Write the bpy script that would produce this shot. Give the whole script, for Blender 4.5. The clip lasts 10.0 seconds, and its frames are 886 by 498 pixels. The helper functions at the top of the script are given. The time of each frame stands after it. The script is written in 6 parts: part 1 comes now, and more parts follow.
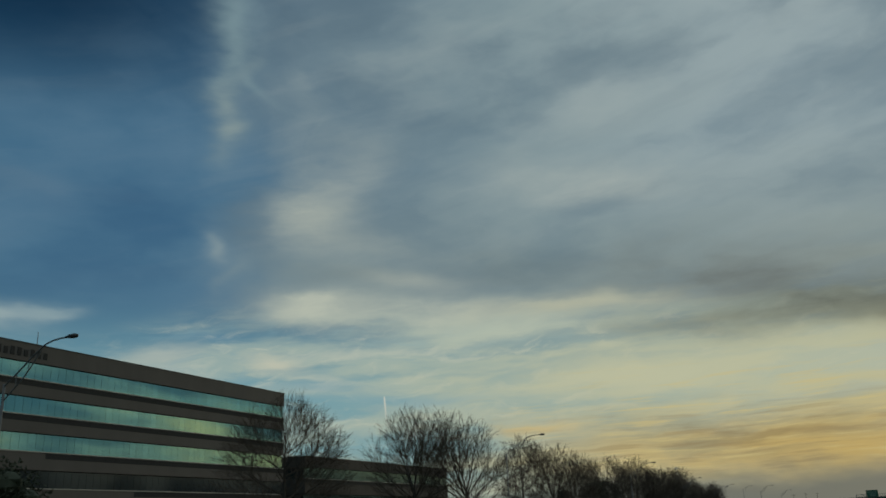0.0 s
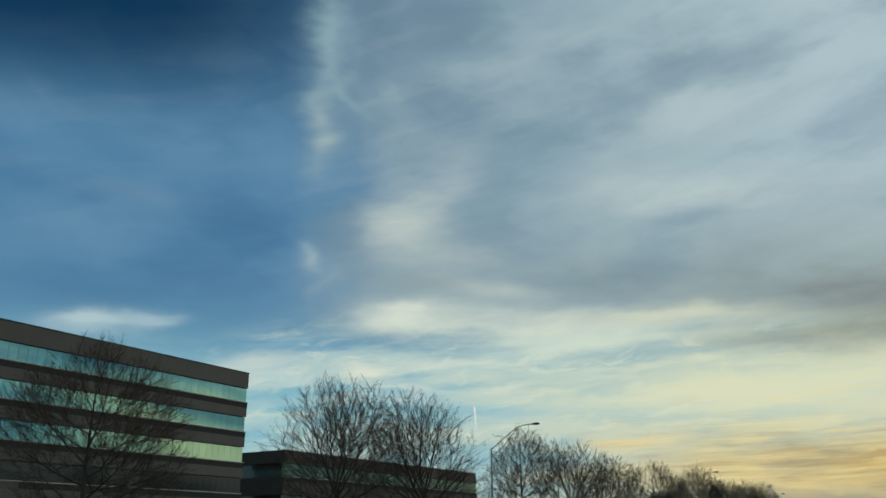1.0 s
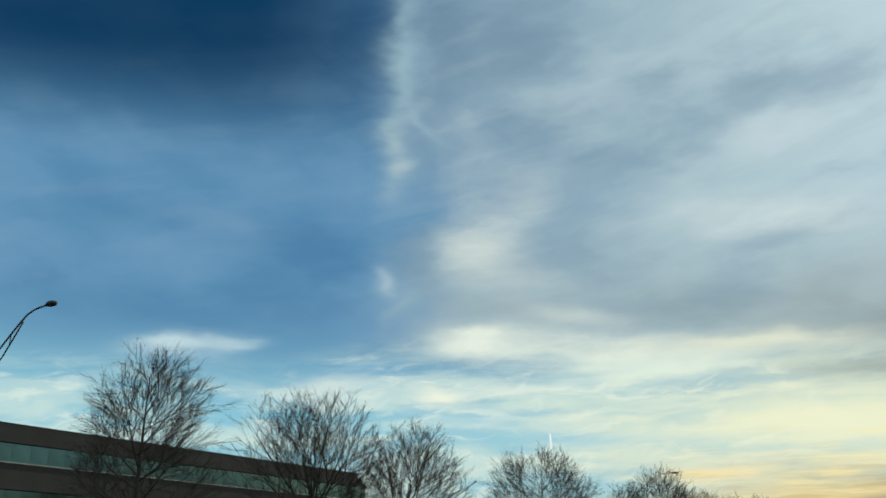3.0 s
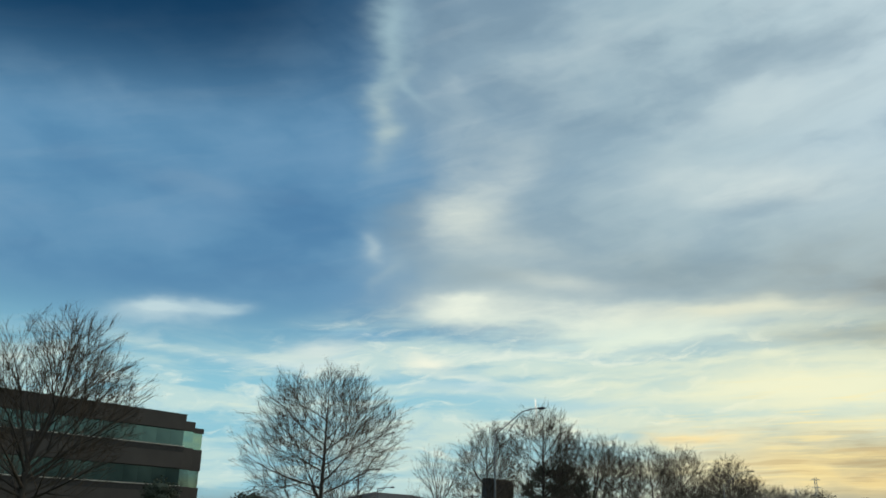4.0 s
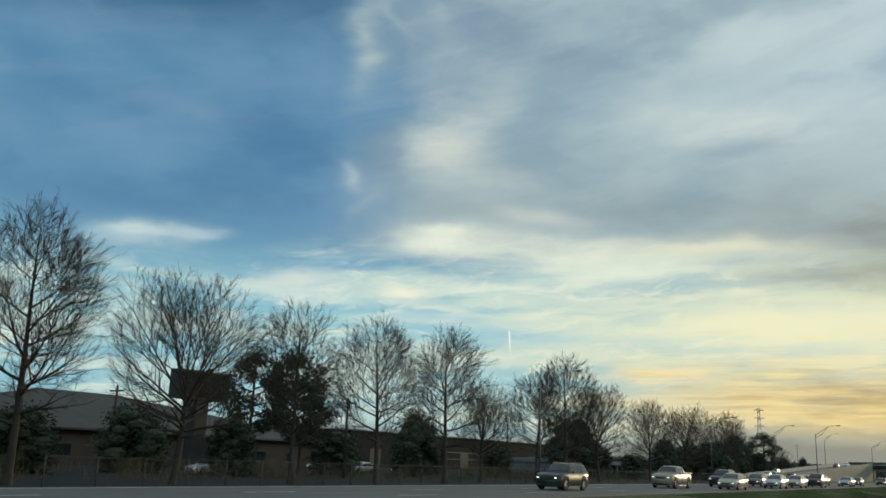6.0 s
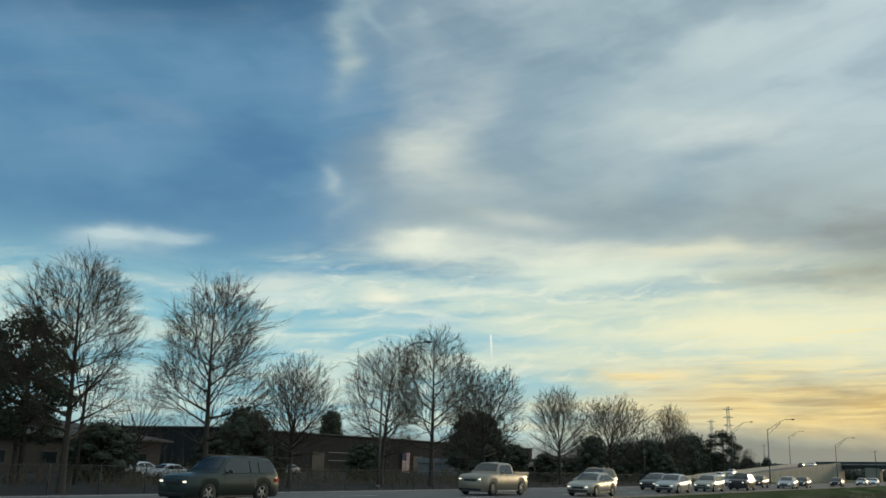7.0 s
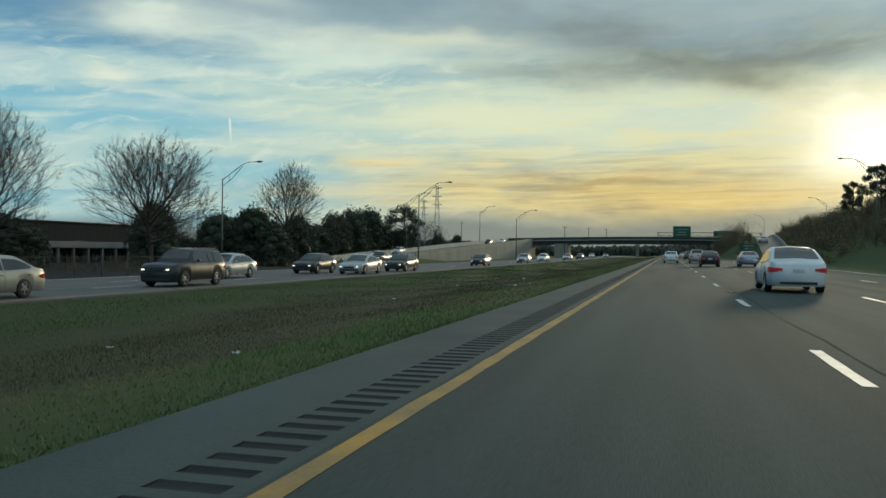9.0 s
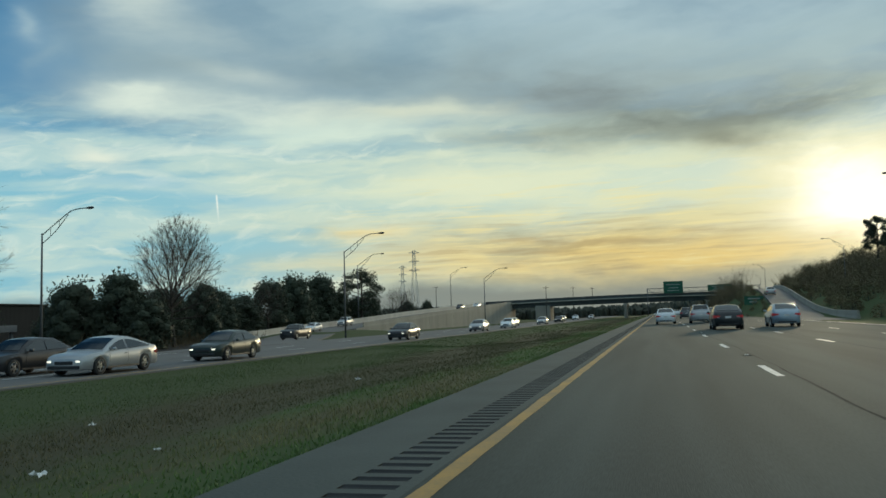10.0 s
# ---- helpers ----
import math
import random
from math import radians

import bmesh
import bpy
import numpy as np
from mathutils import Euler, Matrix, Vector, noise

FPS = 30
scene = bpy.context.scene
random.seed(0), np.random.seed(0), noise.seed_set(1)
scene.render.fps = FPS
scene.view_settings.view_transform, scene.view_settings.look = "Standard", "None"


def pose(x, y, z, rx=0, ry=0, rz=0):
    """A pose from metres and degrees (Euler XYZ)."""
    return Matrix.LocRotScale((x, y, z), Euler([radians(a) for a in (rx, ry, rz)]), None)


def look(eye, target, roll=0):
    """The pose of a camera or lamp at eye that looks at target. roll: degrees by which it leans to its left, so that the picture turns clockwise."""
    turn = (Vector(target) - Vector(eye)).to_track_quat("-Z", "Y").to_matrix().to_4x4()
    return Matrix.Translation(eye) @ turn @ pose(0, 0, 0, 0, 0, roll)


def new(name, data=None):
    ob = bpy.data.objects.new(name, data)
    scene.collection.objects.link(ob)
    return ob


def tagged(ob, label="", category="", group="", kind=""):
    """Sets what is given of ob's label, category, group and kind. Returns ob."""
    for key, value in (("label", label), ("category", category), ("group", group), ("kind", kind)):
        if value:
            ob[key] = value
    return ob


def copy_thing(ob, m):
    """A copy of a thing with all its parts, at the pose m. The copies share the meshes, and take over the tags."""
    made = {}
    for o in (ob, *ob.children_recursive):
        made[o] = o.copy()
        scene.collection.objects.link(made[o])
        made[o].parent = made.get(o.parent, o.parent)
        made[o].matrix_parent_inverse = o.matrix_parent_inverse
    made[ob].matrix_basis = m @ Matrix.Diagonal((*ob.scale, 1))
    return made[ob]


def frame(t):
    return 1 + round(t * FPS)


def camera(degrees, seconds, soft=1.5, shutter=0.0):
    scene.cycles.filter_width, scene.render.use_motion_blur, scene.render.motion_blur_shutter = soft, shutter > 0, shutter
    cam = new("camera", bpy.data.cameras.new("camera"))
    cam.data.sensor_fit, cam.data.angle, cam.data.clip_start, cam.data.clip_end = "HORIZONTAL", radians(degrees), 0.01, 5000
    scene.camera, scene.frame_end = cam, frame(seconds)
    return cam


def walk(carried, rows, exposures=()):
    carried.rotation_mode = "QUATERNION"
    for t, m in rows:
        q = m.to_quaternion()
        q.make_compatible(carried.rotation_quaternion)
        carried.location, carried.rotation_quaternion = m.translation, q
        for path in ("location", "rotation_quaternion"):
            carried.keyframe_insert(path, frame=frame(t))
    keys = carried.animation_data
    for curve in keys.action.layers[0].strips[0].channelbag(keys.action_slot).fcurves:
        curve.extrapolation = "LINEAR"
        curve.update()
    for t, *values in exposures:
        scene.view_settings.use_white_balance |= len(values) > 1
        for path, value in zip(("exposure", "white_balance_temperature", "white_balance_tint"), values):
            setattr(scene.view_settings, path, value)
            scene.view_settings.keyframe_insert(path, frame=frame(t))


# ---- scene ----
cam = camera(55.15, 10.0, soft=1.6)
walk(cam, [
    (0.0, pose(0.100, 0.00, 1.2, 108.15, 2.41, 25.53)),
    (0.2, pose(0.100, 5.80, 1.2, 109.56, 1.13, 29.44)),
    (0.5, pose(0.100, 14.50, 1.2, 109.82, 0.35, 31.33)),
    (1.0, pose(0.100, 29.00, 1.2, 108.95, 0.38, 31.28)),
    (1.5, pose(0.100, 43.50, 1.2, 109.27, -0.55, 33.10)),
    (2.0, pose(0.100, 58.00, 1.2, 109.46, -1.40, 34.64)),
    (3.5, pose(0.100, 101.50, 1.2, 110.86, -1.05, 36.32)),
    (4.0, pose(0.100, 116.00, 1.2, 108.36, -1.21, 35.12)),
    (4.5, pose(0.100, 130.50, 1.2, 105.60, -1.98, 33.93)),
    (5.0, pose(0.100, 145.00, 1.2, 104.38, -2.47, 33.12)),
    (6.5, pose(0.100, 188.50, 1.2, 103.69, -2.44, 33.30)),
    (7.0, pose(0.100, 203.00, 1.2, 104.09, -1.90, 32.08)),
    (7.5, pose(0.100, 217.50, 1.2, 103.28, -3.35, 28.26)),
    (7.7, pose(0.100, 223.30, 1.2, 101.10, -5.95, 23.41)),
    (7.8, pose(0.100, 226.20, 1.2, 98.99, -6.83, 20.46)),
    (7.9, pose(0.100, 229.10, 1.2, 96.03, -7.49, 17.77)),
    (8.0, pose(0.100, 232.00, 1.2, 94.07, -8.45, 15.48)),
    (8.2, pose(0.100, 237.80, 1.2, 89.02, -1.49, 14.69)),
    (8.5, pose(0.100, 246.50, 1.2, 90.26, -0.50, 16.49)),
    (9.0, pose(0.035, 261.00, 1.2, 90.10, -0.75, 14.89)),
    (9.5, pose(-0.030, 275.50, 1.2, 90.32, 0.49, 13.59)),
    (9.8, pose(-0.120, 284.20, 1.2, 92.45, 1.22, 14.01)),
    (10.0, pose(-0.190, 290.00, 1.2, 94.63, 1.64, 14.28)),
], exposures=[(0.0, -0.8, 6850, 5), (0.2, -0.75, 6800, 5), (0.5, -0.35, 6700, 6), (1.0, -0.25, 6600, 5), (2.0, -0.15, 6600, 5), (3.5, 0.08, 6600, 7), (4.5, 0.03, 6900, 8), (7.0, 0.0, 6950, 8), (7.5, -0.08, 6900, 7), (7.8, -0.28, 6700, 7), (8.0, -0.28, 6600, 6), (8.5, -0.12, 6450, 3), (9.0, -0.14, 6450, 2), (9.5, -0.04, 6450, 2), (10.0, -0.10, 6400, 2)])

# ---- world: evening sky, thin cloud sheet, low sun ----
SUN_AZ, SUN_EL = -11.8, 7.0          # degrees left of the road's direction, degrees up


def lin(r, g, b):
    """Linear colour from 0..255 display values."""
    return tuple(((c / 255 + 0.055) / 1.055) ** 2.4 if c > 10 else c / 255 / 12.92 for c in (r, g, b))


world = bpy.data.worlds.new("evening_sky")
scene.world = world
world.use_nodes = True
wt = world.node_tree
wt.nodes.clear()


class Num:
    """A number made by nodes of the sky, with arithmetic."""

    def __init__(self, sock):
        self.s = sock

    def __add__(self, o): return op("ADD", self, o)
    def __radd__(self, o): return op("ADD", o, self)
    def __sub__(self, o): return op("SUBTRACT", self, o)
    def __rsub__(self, o): return op("SUBTRACT", o, self)
    def __mul__(self, o): return op("MULTIPLY", self, o)
    def __rmul__(self, o): return op("MULTIPLY", o, self)
    def __truediv__(self, o): return op("DIVIDE", self, o)


def op(kind, *args, clamp=False):
    n = wt.nodes.new("ShaderNodeMath")
    n.operation, n.use_clamp = kind, clamp
    for i, a in enumerate(args):
        if isinstance(a, Num):
            wt.links.new(a.s, n.inputs[i])
        else:
            n.inputs[i].default_value = a
    return Num(n.outputs[0])


def step(a, b, x):
    n = wt.nodes.new("ShaderNodeMapRange")
    n.interpolation_type = "SMOOTHSTEP"
    wt.links.new(x.s, n.inputs["Value"])
    n.inputs["From Min"].default_value, n.inputs["From Max"].default_value = a, b
    return Num(n.outputs["Result"])


def fractal(u, v, w=0.0, detail=6.0, rough=0.55, distort=0.0):
    c = wt.nodes.new("ShaderNodeCombineXYZ")
    for i, a in enumerate((u, v, w)):
        if isinstance(a, Num):
            wt.links.new(a.s, c.inputs[i])
        else:
            c.inputs[i].default_value = a
    n = wt.nodes.new("ShaderNodeTexNoise")
    n.inputs["Scale"].default_value, n.inputs["Detail"].default_value = 1.0, detail
    n.inputs["Roughness"].default_value, n.inputs["Distortion"].default_value = rough, distort
    wt.links.new(c.outputs[0], n.inputs["Vector"])
    return Num(n.outputs["Fac"])


def blend(a, b, f):
    """Colour a turning into colour b by f."""
    n = wt.nodes.new("ShaderNodeMix")
    n.data_type = "RGBA"
    for sock, val in ((n.inputs[6], a), (n.inputs[7], b)):
        if isinstance(val, tuple):
            sock.default_value = (*val, 1)
        else:
            wt.links.new(val, sock)
    if isinstance(f, Num):
        wt.links.new(f.s, n.inputs[0])
    else:
        n.inputs[0].default_value = f
    return n.outputs[2]


coord = wt.nodes.new("ShaderNodeTexCoord")
sep = wt.nodes.new("ShaderNodeSeparateXYZ")
wt.links.new(coord.outputs["Generated"], sep.inputs[0])
dx, dy, dz = (Num(s) for s in sep.outputs)
az = op("MULTIPLY", op("ARCTAN2", 0.0 - dx, dy), 57.2958)
el = op("MULTIPLY", op("ARCSINE", dz), 57.2958)

# slow warps, so that no edge is straight
w1 = fractal(az / 13, el / 6, 3.1, 4) - 0.5
w2 = fractal(az / 10, el / 4, 8.7, 4) - 0.5
w3 = fractal(az / 3.2, el / 1.5, 5.5, 4) - 0.5
azw = az + w1 * 7 + w3 * 1.2
elw = el + w2 * 3 + w3 * 0.5

# clouds: low streaks, high veils, broad billows
tiltel = el + w2 * 1.2 + azw * 0.03 + w1 * 1.2
streak = fractal(az / 11 + w1 * 0.4, tiltel / 1.6, 0.0, 7, 0.52, 0.15)
veil = fractal(azw / 9 + el / 16, elw / 3.6, 4.0, 7, 0.52, 0.15)
billow = fractal(azw / 11, elw / 4.6, 11.0, 6, 0.5)
fine = fractal(az / 4.5 + w1 * 0.6 + el / 9, (el + w2 * 1.2) / 0.85, 20.0, 6, 0.55)

# clear air
sky = wt.nodes.new("ShaderNodeTexSky")
sky.sky_type, sky.sun_disc = "NISHITA", False
sky.sun_elevation, sky.sun_rotation = radians(SUN_EL), radians(-SUN_AZ)
nish = wt.nodes.new("ShaderNodeVectorMath")
nish.operation = "SCALE"
nish.inputs["Scale"].default_value = 0.10
wt.links.new(sky.outputs[0], nish.inputs[0])
clear = blend(lin(138, 199, 222), lin(90, 143, 184), step(8, 15.5, el))
clear = blend(clear, lin(60, 108, 150), step(22, 34, el))
clear = blend(clear, nish.outputs[0], 0.12)
col = clear

# fibres that fan out upwards from where the sheet begins
ray_a, ray_r = op("ARCTAN2", el - 15.0, 37.0 - az), op("SQRT", op("POWER", op("ABSOLUTE", az - 37.0), 2.0) + op("POWER", op("ABSOLUTE", el - 15.0), 2.0))
fan = 0.5 + (fractal(ray_a * 2.4 + w1 * 2.2, ray_r / 15 + w2, 30.0, 4, 0.5) - 0.5) * step(2.5, 11, ray_r)

# the broad sheet to the right of a ragged, soft edge
edge = az + w1 * 11 + w3 * 2.0 + 5.0 * op("EXPONENT", 0.0 - op("POWER", op("ABSOLUTE", el - 22.5) / 3.2, 2.0))
sheet = step(46, 32, edge) * step(11.5, 15.5, elw)
grey = blend(lin(132, 160, 181), lin(164, 189, 202), step(36, 12, az + w1 * 8))
grey = blend(grey, lin(190, 210, 221), step(22, 0, az + w2 * 10) * 0.9)
grey = blend(grey, lin(162, 183, 191), step(24, 16, elw) * 0.7)
grey = blend(grey, lin(192, 210, 216), step(0.44, 0.74, veil * 0.30 + fan * 0.70) * 0.40)
grey = blend(grey, lin(128, 150, 163), step(0.53, 0.32, billow * 0.7 + veil * 0.3) * 0.38)
col = blend(col, grey, sheet * (0.72 + 0.28 * step(0.3, 0.6, billow)))
# thin veils over the blue
mottle = fractal(azw / 12 - el / 9, el / 6 + az / 18, 40.0, 5, 0.48)
blue = step(12, 17, el) * step(34, 43, az)
col = blend(col, lin(118, 158, 192), step(0.40, 0.70, mottle * 0.75 + fan * 0.25) * blue * 0.6)
col = blend(col, lin(52, 102, 152), step(0.54, 0.30, mottle) * blue * step(27, 20, el) * 0.3)

# fine fibres drawn out through the upper sheet and the blue
comb = fractal(azw / 8.0 + el / 6.0, el / 1.7 + azw / 8, 60.0, 6, 0.52)
high = step(14, 19, el)
col = blend(col, lin(206, 220, 226), step(0.48, 0.72, comb) * high * (0.04 + 0.07 * step(44, 34, az)))
col = blend(col, lin(92, 124, 152), step(0.50, 0.28, comb) * high * (0.04 + 0.06 * step(44, 34, az)))

# the deep blue overhead, away from the sun, with the windscreen's tint band painted in
col = blend(col, lin(2, 50, 86), step(25.2, 33.8, el + (az - 50) * 0.12) * step(32, 52, az) * step(105, 75, az) * 0.92)
# the sheet goes on overhead
col = blend(col, lin(188, 206, 216), step(40, 58, el) * (0.75 + 0.25 * step(0.35, 0.6, billow)))

# streaks between sheet and horizon
low = step(15.5, 11, el + w2 * 1.5 + step(40, 50, az) * 2.6) * step(0.5, 3, el)
col = blend(col, lin(202, 224, 220), low * step(0.40, 0.60, streak) * (0.72 + 0.2 * step(38, 20, az)))
col = blend(col, lin(216, 230, 218), low * step(0.46, 0.70, fine) * step(0.38, 0.58, billow) * 0.6)

# fine wisps and gaps of blue in the low cloud
wisp = fractal(az / 3.2 + w1 * 2.2 + el * 0.35, (el + az * 0.05 + w2 * 3.2 + w3 * 1.2) / 0.95, 70.0, 7, 0.6, 0.5)
col = blend(col, lin(152, 198, 218), low * step(0.49, 0.30, wisp) * step(6, 20, az) * 0.55)
col = blend(col, lin(234, 242, 232), low * step(0.50, 0.70, wisp) * 0.55)

# warmth spreading from the sun
near = op("EXPONENT", 0.0 - op("POWER", op("ABSOLUTE", az - SUN_AZ) / (31 - 6 * step(6, 22, az)), 2.0) - op("POWER", (el - 6) / 6.2, 2.0))
col = blend(col, lin(238, 232, 186), near * (0.30 + 0.70 * step(0.38, 0.58, streak)))
amber = op("EXPONENT", 0.0 - op("POWER", op("ABSOLUTE", az - 4) / 20, 2.0) - op("POWER", (el + w2 - 4.0) / 2.5, 2.0))
col = blend(col, lin(234, 208, 144), amber * (0.65 + 0.35 * step(0.40, 0.60, fine * 0.5 + streak * 0.5)) * 0.95)

col = blend(col, lin(176, 164, 126), step(0.56, 0.40, fine * 0.5 + streak * 0.5) * step(1.5, 2.5, el) * step(7.5, 4.5, elw) * step(24, 8, az) * 0.55)


def puff(a, e, sa, se, colour, k, tilt=0.0, torn=0.6):
    """A cloud of its own at azimuth a, elevation e."""
    global col
    u, v = (azw - a) / sa, (elw - e - (azw - a) * tilt) / se
    f = op("EXPONENT", 0.0 - u * u - v * v)
    col = blend(col, colour, f * k * (1 - torn + torn * 1.5 * step(0.30, 0.70, fine * 0.25 + veil * 0.75)))


DARK, CREAM = lin(126, 145, 153), lin(236, 238, 208)
puff(32, 16.8, 4.0, 0.9, DARK, 0.26, 0.05)
puff(20, 16.6, 6.0, 1.7, DARK, 0.40, 0.06)
puff(37.3, 20.2, 1.9, 2.0, lin(112, 138, 158), 0.6)
puff(46.5, 21.5, 5.0, 2.2, lin(56, 104, 152), 0.30)
puff(5, 15.0, 10.0, 2.0, lin(138, 148, 150), 0.9, 0.06)
puff(10, 11.9, 5.5, 0.7, lin(150, 155, 146), 0.7, 0.02)
puff(0, 12.2, 8.0, 1.3, lin(124, 132, 128), 0.95, -0.02)
puff(-4.5, 11.0, 3.6, 0.8, lin(112, 118, 110), 0.95, 0.06, 0.5)
puff(-9, 12.6, 5.5, 1.4, lin(126, 131, 124), 0.9, -0.08)
puff(40.2, 32.0, 1.3, 5.5, lin(158, 188, 200), 0.75, 0, 0.65)
puff(38.6, 33.0, 2.6, 4.5, lin(140, 170, 190), 0.55, 0, 0.75)
puff(38.0, 29.2, 1.8, 0.5, lin(150, 180, 196), 0.6, 0.7, 0.5)
puff(38.4, 30.4, 1.5, 0.9, lin(150, 176, 190), 0.6, -0.5)
puff(40.3, 26.5, 1.2, 2.6, lin(176, 196, 200), 0.7)
puff(33.2, 20.8, 2.9, 2.4, lin(206, 217, 214), 0.85, 0, 0.7)
puff(31.0, 23.5, 2.4, 1.8, lin(186, 202, 208), 0.6, -0.3, 0.7)
puff(29.5, 18.8, 4.0, 0.8, lin(186, 200, 202), 0.45, 0.2, 0.7)
puff(12.5, 27.0, 5.0, 2.2, lin(200, 216, 222), 0.4, -0.2, 0.6)
puff(13.0, 21.5, 6.0, 1.3, lin(214, 226, 226), 0.7, 0.12, 0.6)
puff(40.5, 18.2, 0.9, 1.0, lin(182, 202, 210), 0.8, 0, 0.45)
puff(39.4, 17.0, 1.6, 0.5, lin(150, 176, 192), 0.7, -0.6, 0.3)
puff(53.8, 13.0, 2.5, 0.85, lin(186, 210, 220), 1.0, -0.13, 0.85)
puff(51.0, 13.7, 1.6, 0.35, lin(180, 206, 218), 0.7, -0.13, 0.4)
puff(46, 10.2, 5.0, 0.35, lin(214, 230, 230), 0.6, 0.05, 0.5)
puff(52, 21.6, 5.0, 0.8, lin(120, 155, 185), 0.45)
puff(33.5, 14.3, 3.4, 0.85, lin(236, 243, 230), 1.0, 0.04, 0.45)
puff(26, 13.8, 6.0, 1.0, lin(230, 238, 226), 0.85, 0.05, 0.7)
puff(27.5, 16.2, 3.5, 0.9, lin(206, 216, 212), 0.5, 0.1, 0.7)
puff(22, 12.4, 9.0, 1.0, lin(224, 237, 224), 0.8, 0.03, 0.45)
puff(16, 13.8, 7.0, 0.8, lin(222, 226, 208), 0.8)
puff(44.2, 11.2, 3.0, 0.8, lin(206, 222, 222), 0.9, -0.03, 0.45)
puff(41.0, 12.6, 2.5, 0.5, lin(112, 166, 204), 0.6, 0, 0.4)
puff(36.2, 10.7, 1.8, 0.5, lin(236, 240, 226), 1.0, 0.12, 0.4)
puff(33.5, 9.7, 3.0, 0.25, lin(226, 236, 226), 0.8, 0.14, 0.5)
puff(30, 11.3, 5.0, 0.35, lin(222, 234, 226), 0.7, -0.03, 0.5)
puff(27, 8.0, 6.0, 0.4, lin(140, 196, 222), 0.75, 0.03, 0.5)
puff(33, 9.0, 4.0, 0.5, lin(132, 190, 222), 0.6, 0.0, 0.5)
puff(23, 10.2, 5.0, 0.35, lin(170, 206, 214), 0.6, 0.03, 0.5)
puff(26, 5.2, 8.0, 0.5, lin(156, 204, 218), 0.6, 0.02, 0.5)
puff(10, 9.0, 16.0, 2.2, CREAM, 0.95, 0, 0.35)
puff(18.7, 6.0, 2.6, 0.22, lin(250, 226, 165), 0.8, 0.09, 0.2)

puff(-6, 3.4, 14.0, 1.3, lin(246, 206, 118), 0.75, 0, 0.4)
puff(6, 4.6, 9.0, 0.3, lin(170, 150, 112), 0.5, 0.02, 0.6)

# thin lit fibres low in the west
fibre = fractal(az / 5.5 + w1 * 0.5, (el + w2 * 0.8 + az * 0.02) / 0.34, 50.0, 5, 0.55)
belt = step(27, 10, az) * step(1.8, 3.0, el) * step(11, 7, el)
col = blend(col, lin(252, 232, 168), step(0.52, 0.68, fibre) * belt * 0.55)
col = blend(col, lin(178, 154, 116), step(0.50, 0.34, fibre) * belt * step(8, 5, el) * 0.42)

# dull haze bank on the horizon, unseen ground haze below it
col = blend(col, lin(136, 138, 132), step(3.1, 1.5, elw + (az - 10) * 0.02) * 0.9)

# contrail
trail = op("EXPONENT", 0.0 - op("POWER", op("ABSOLUTE", az - 29.12 - (el - 8.4) * 0.07) / 0.055, 2.0))
col = blend(col, lin(250, 250, 240), trail * step(6.4, 8.0, el) * step(8.5, 8.3, el) * 0.9)

# the sun behind thin cloud: a soft glow that blows out in the middle
far2 = op("POWER", op("ABSOLUTE", az - SUN_AZ + w3 * 3.0 + w1 * 4) * 0.86, 2.0) + op("POWER", op("ABSOLUTE", el - SUN_EL + w3 * 2.2 + w2 * 2.5 + (wisp - 0.5) * 1.6) * 1.2, 2.0)
halo = op("EXPONENT", 0.0 - far2 / 34) * step(12.5, 9.5, elw)
core = op("EXPONENT", 0.0 - far2 / 8)
col = blend(col, (1.0, 0.88, 0.56), halo * 0.85)
col = blend(col, (1.7, 1.55, 1.25), core * 0.95)

bg = wt.nodes.new("ShaderNodeBackground")
wt.links.new(col, bg.inputs["Color"])
bg.inputs["Strength"].default_value = 1.0
wout = wt.nodes.new("ShaderNodeOutputWorld")
wt.links.new(bg.outputs[0], wout.inputs["Surface"])

sun_lamp = bpy.data.lights.new("sun", "SUN")
sun_lamp.energy, sun_lamp.angle, sun_lamp.color = 1.1, radians(4), (1.0, 0.80, 0.52)
sun = new("sun", sun_lamp)
_d = Vector((-math.sin(radians(SUN_AZ)) * math.cos(radians(SUN_EL)), math.cos(radians(SUN_AZ)) * math.cos(radians(SUN_EL)), math.sin(radians(SUN_EL))))
sun.matrix_world = look(_d * 400, (0, 0, 0))

# ---- materials ----

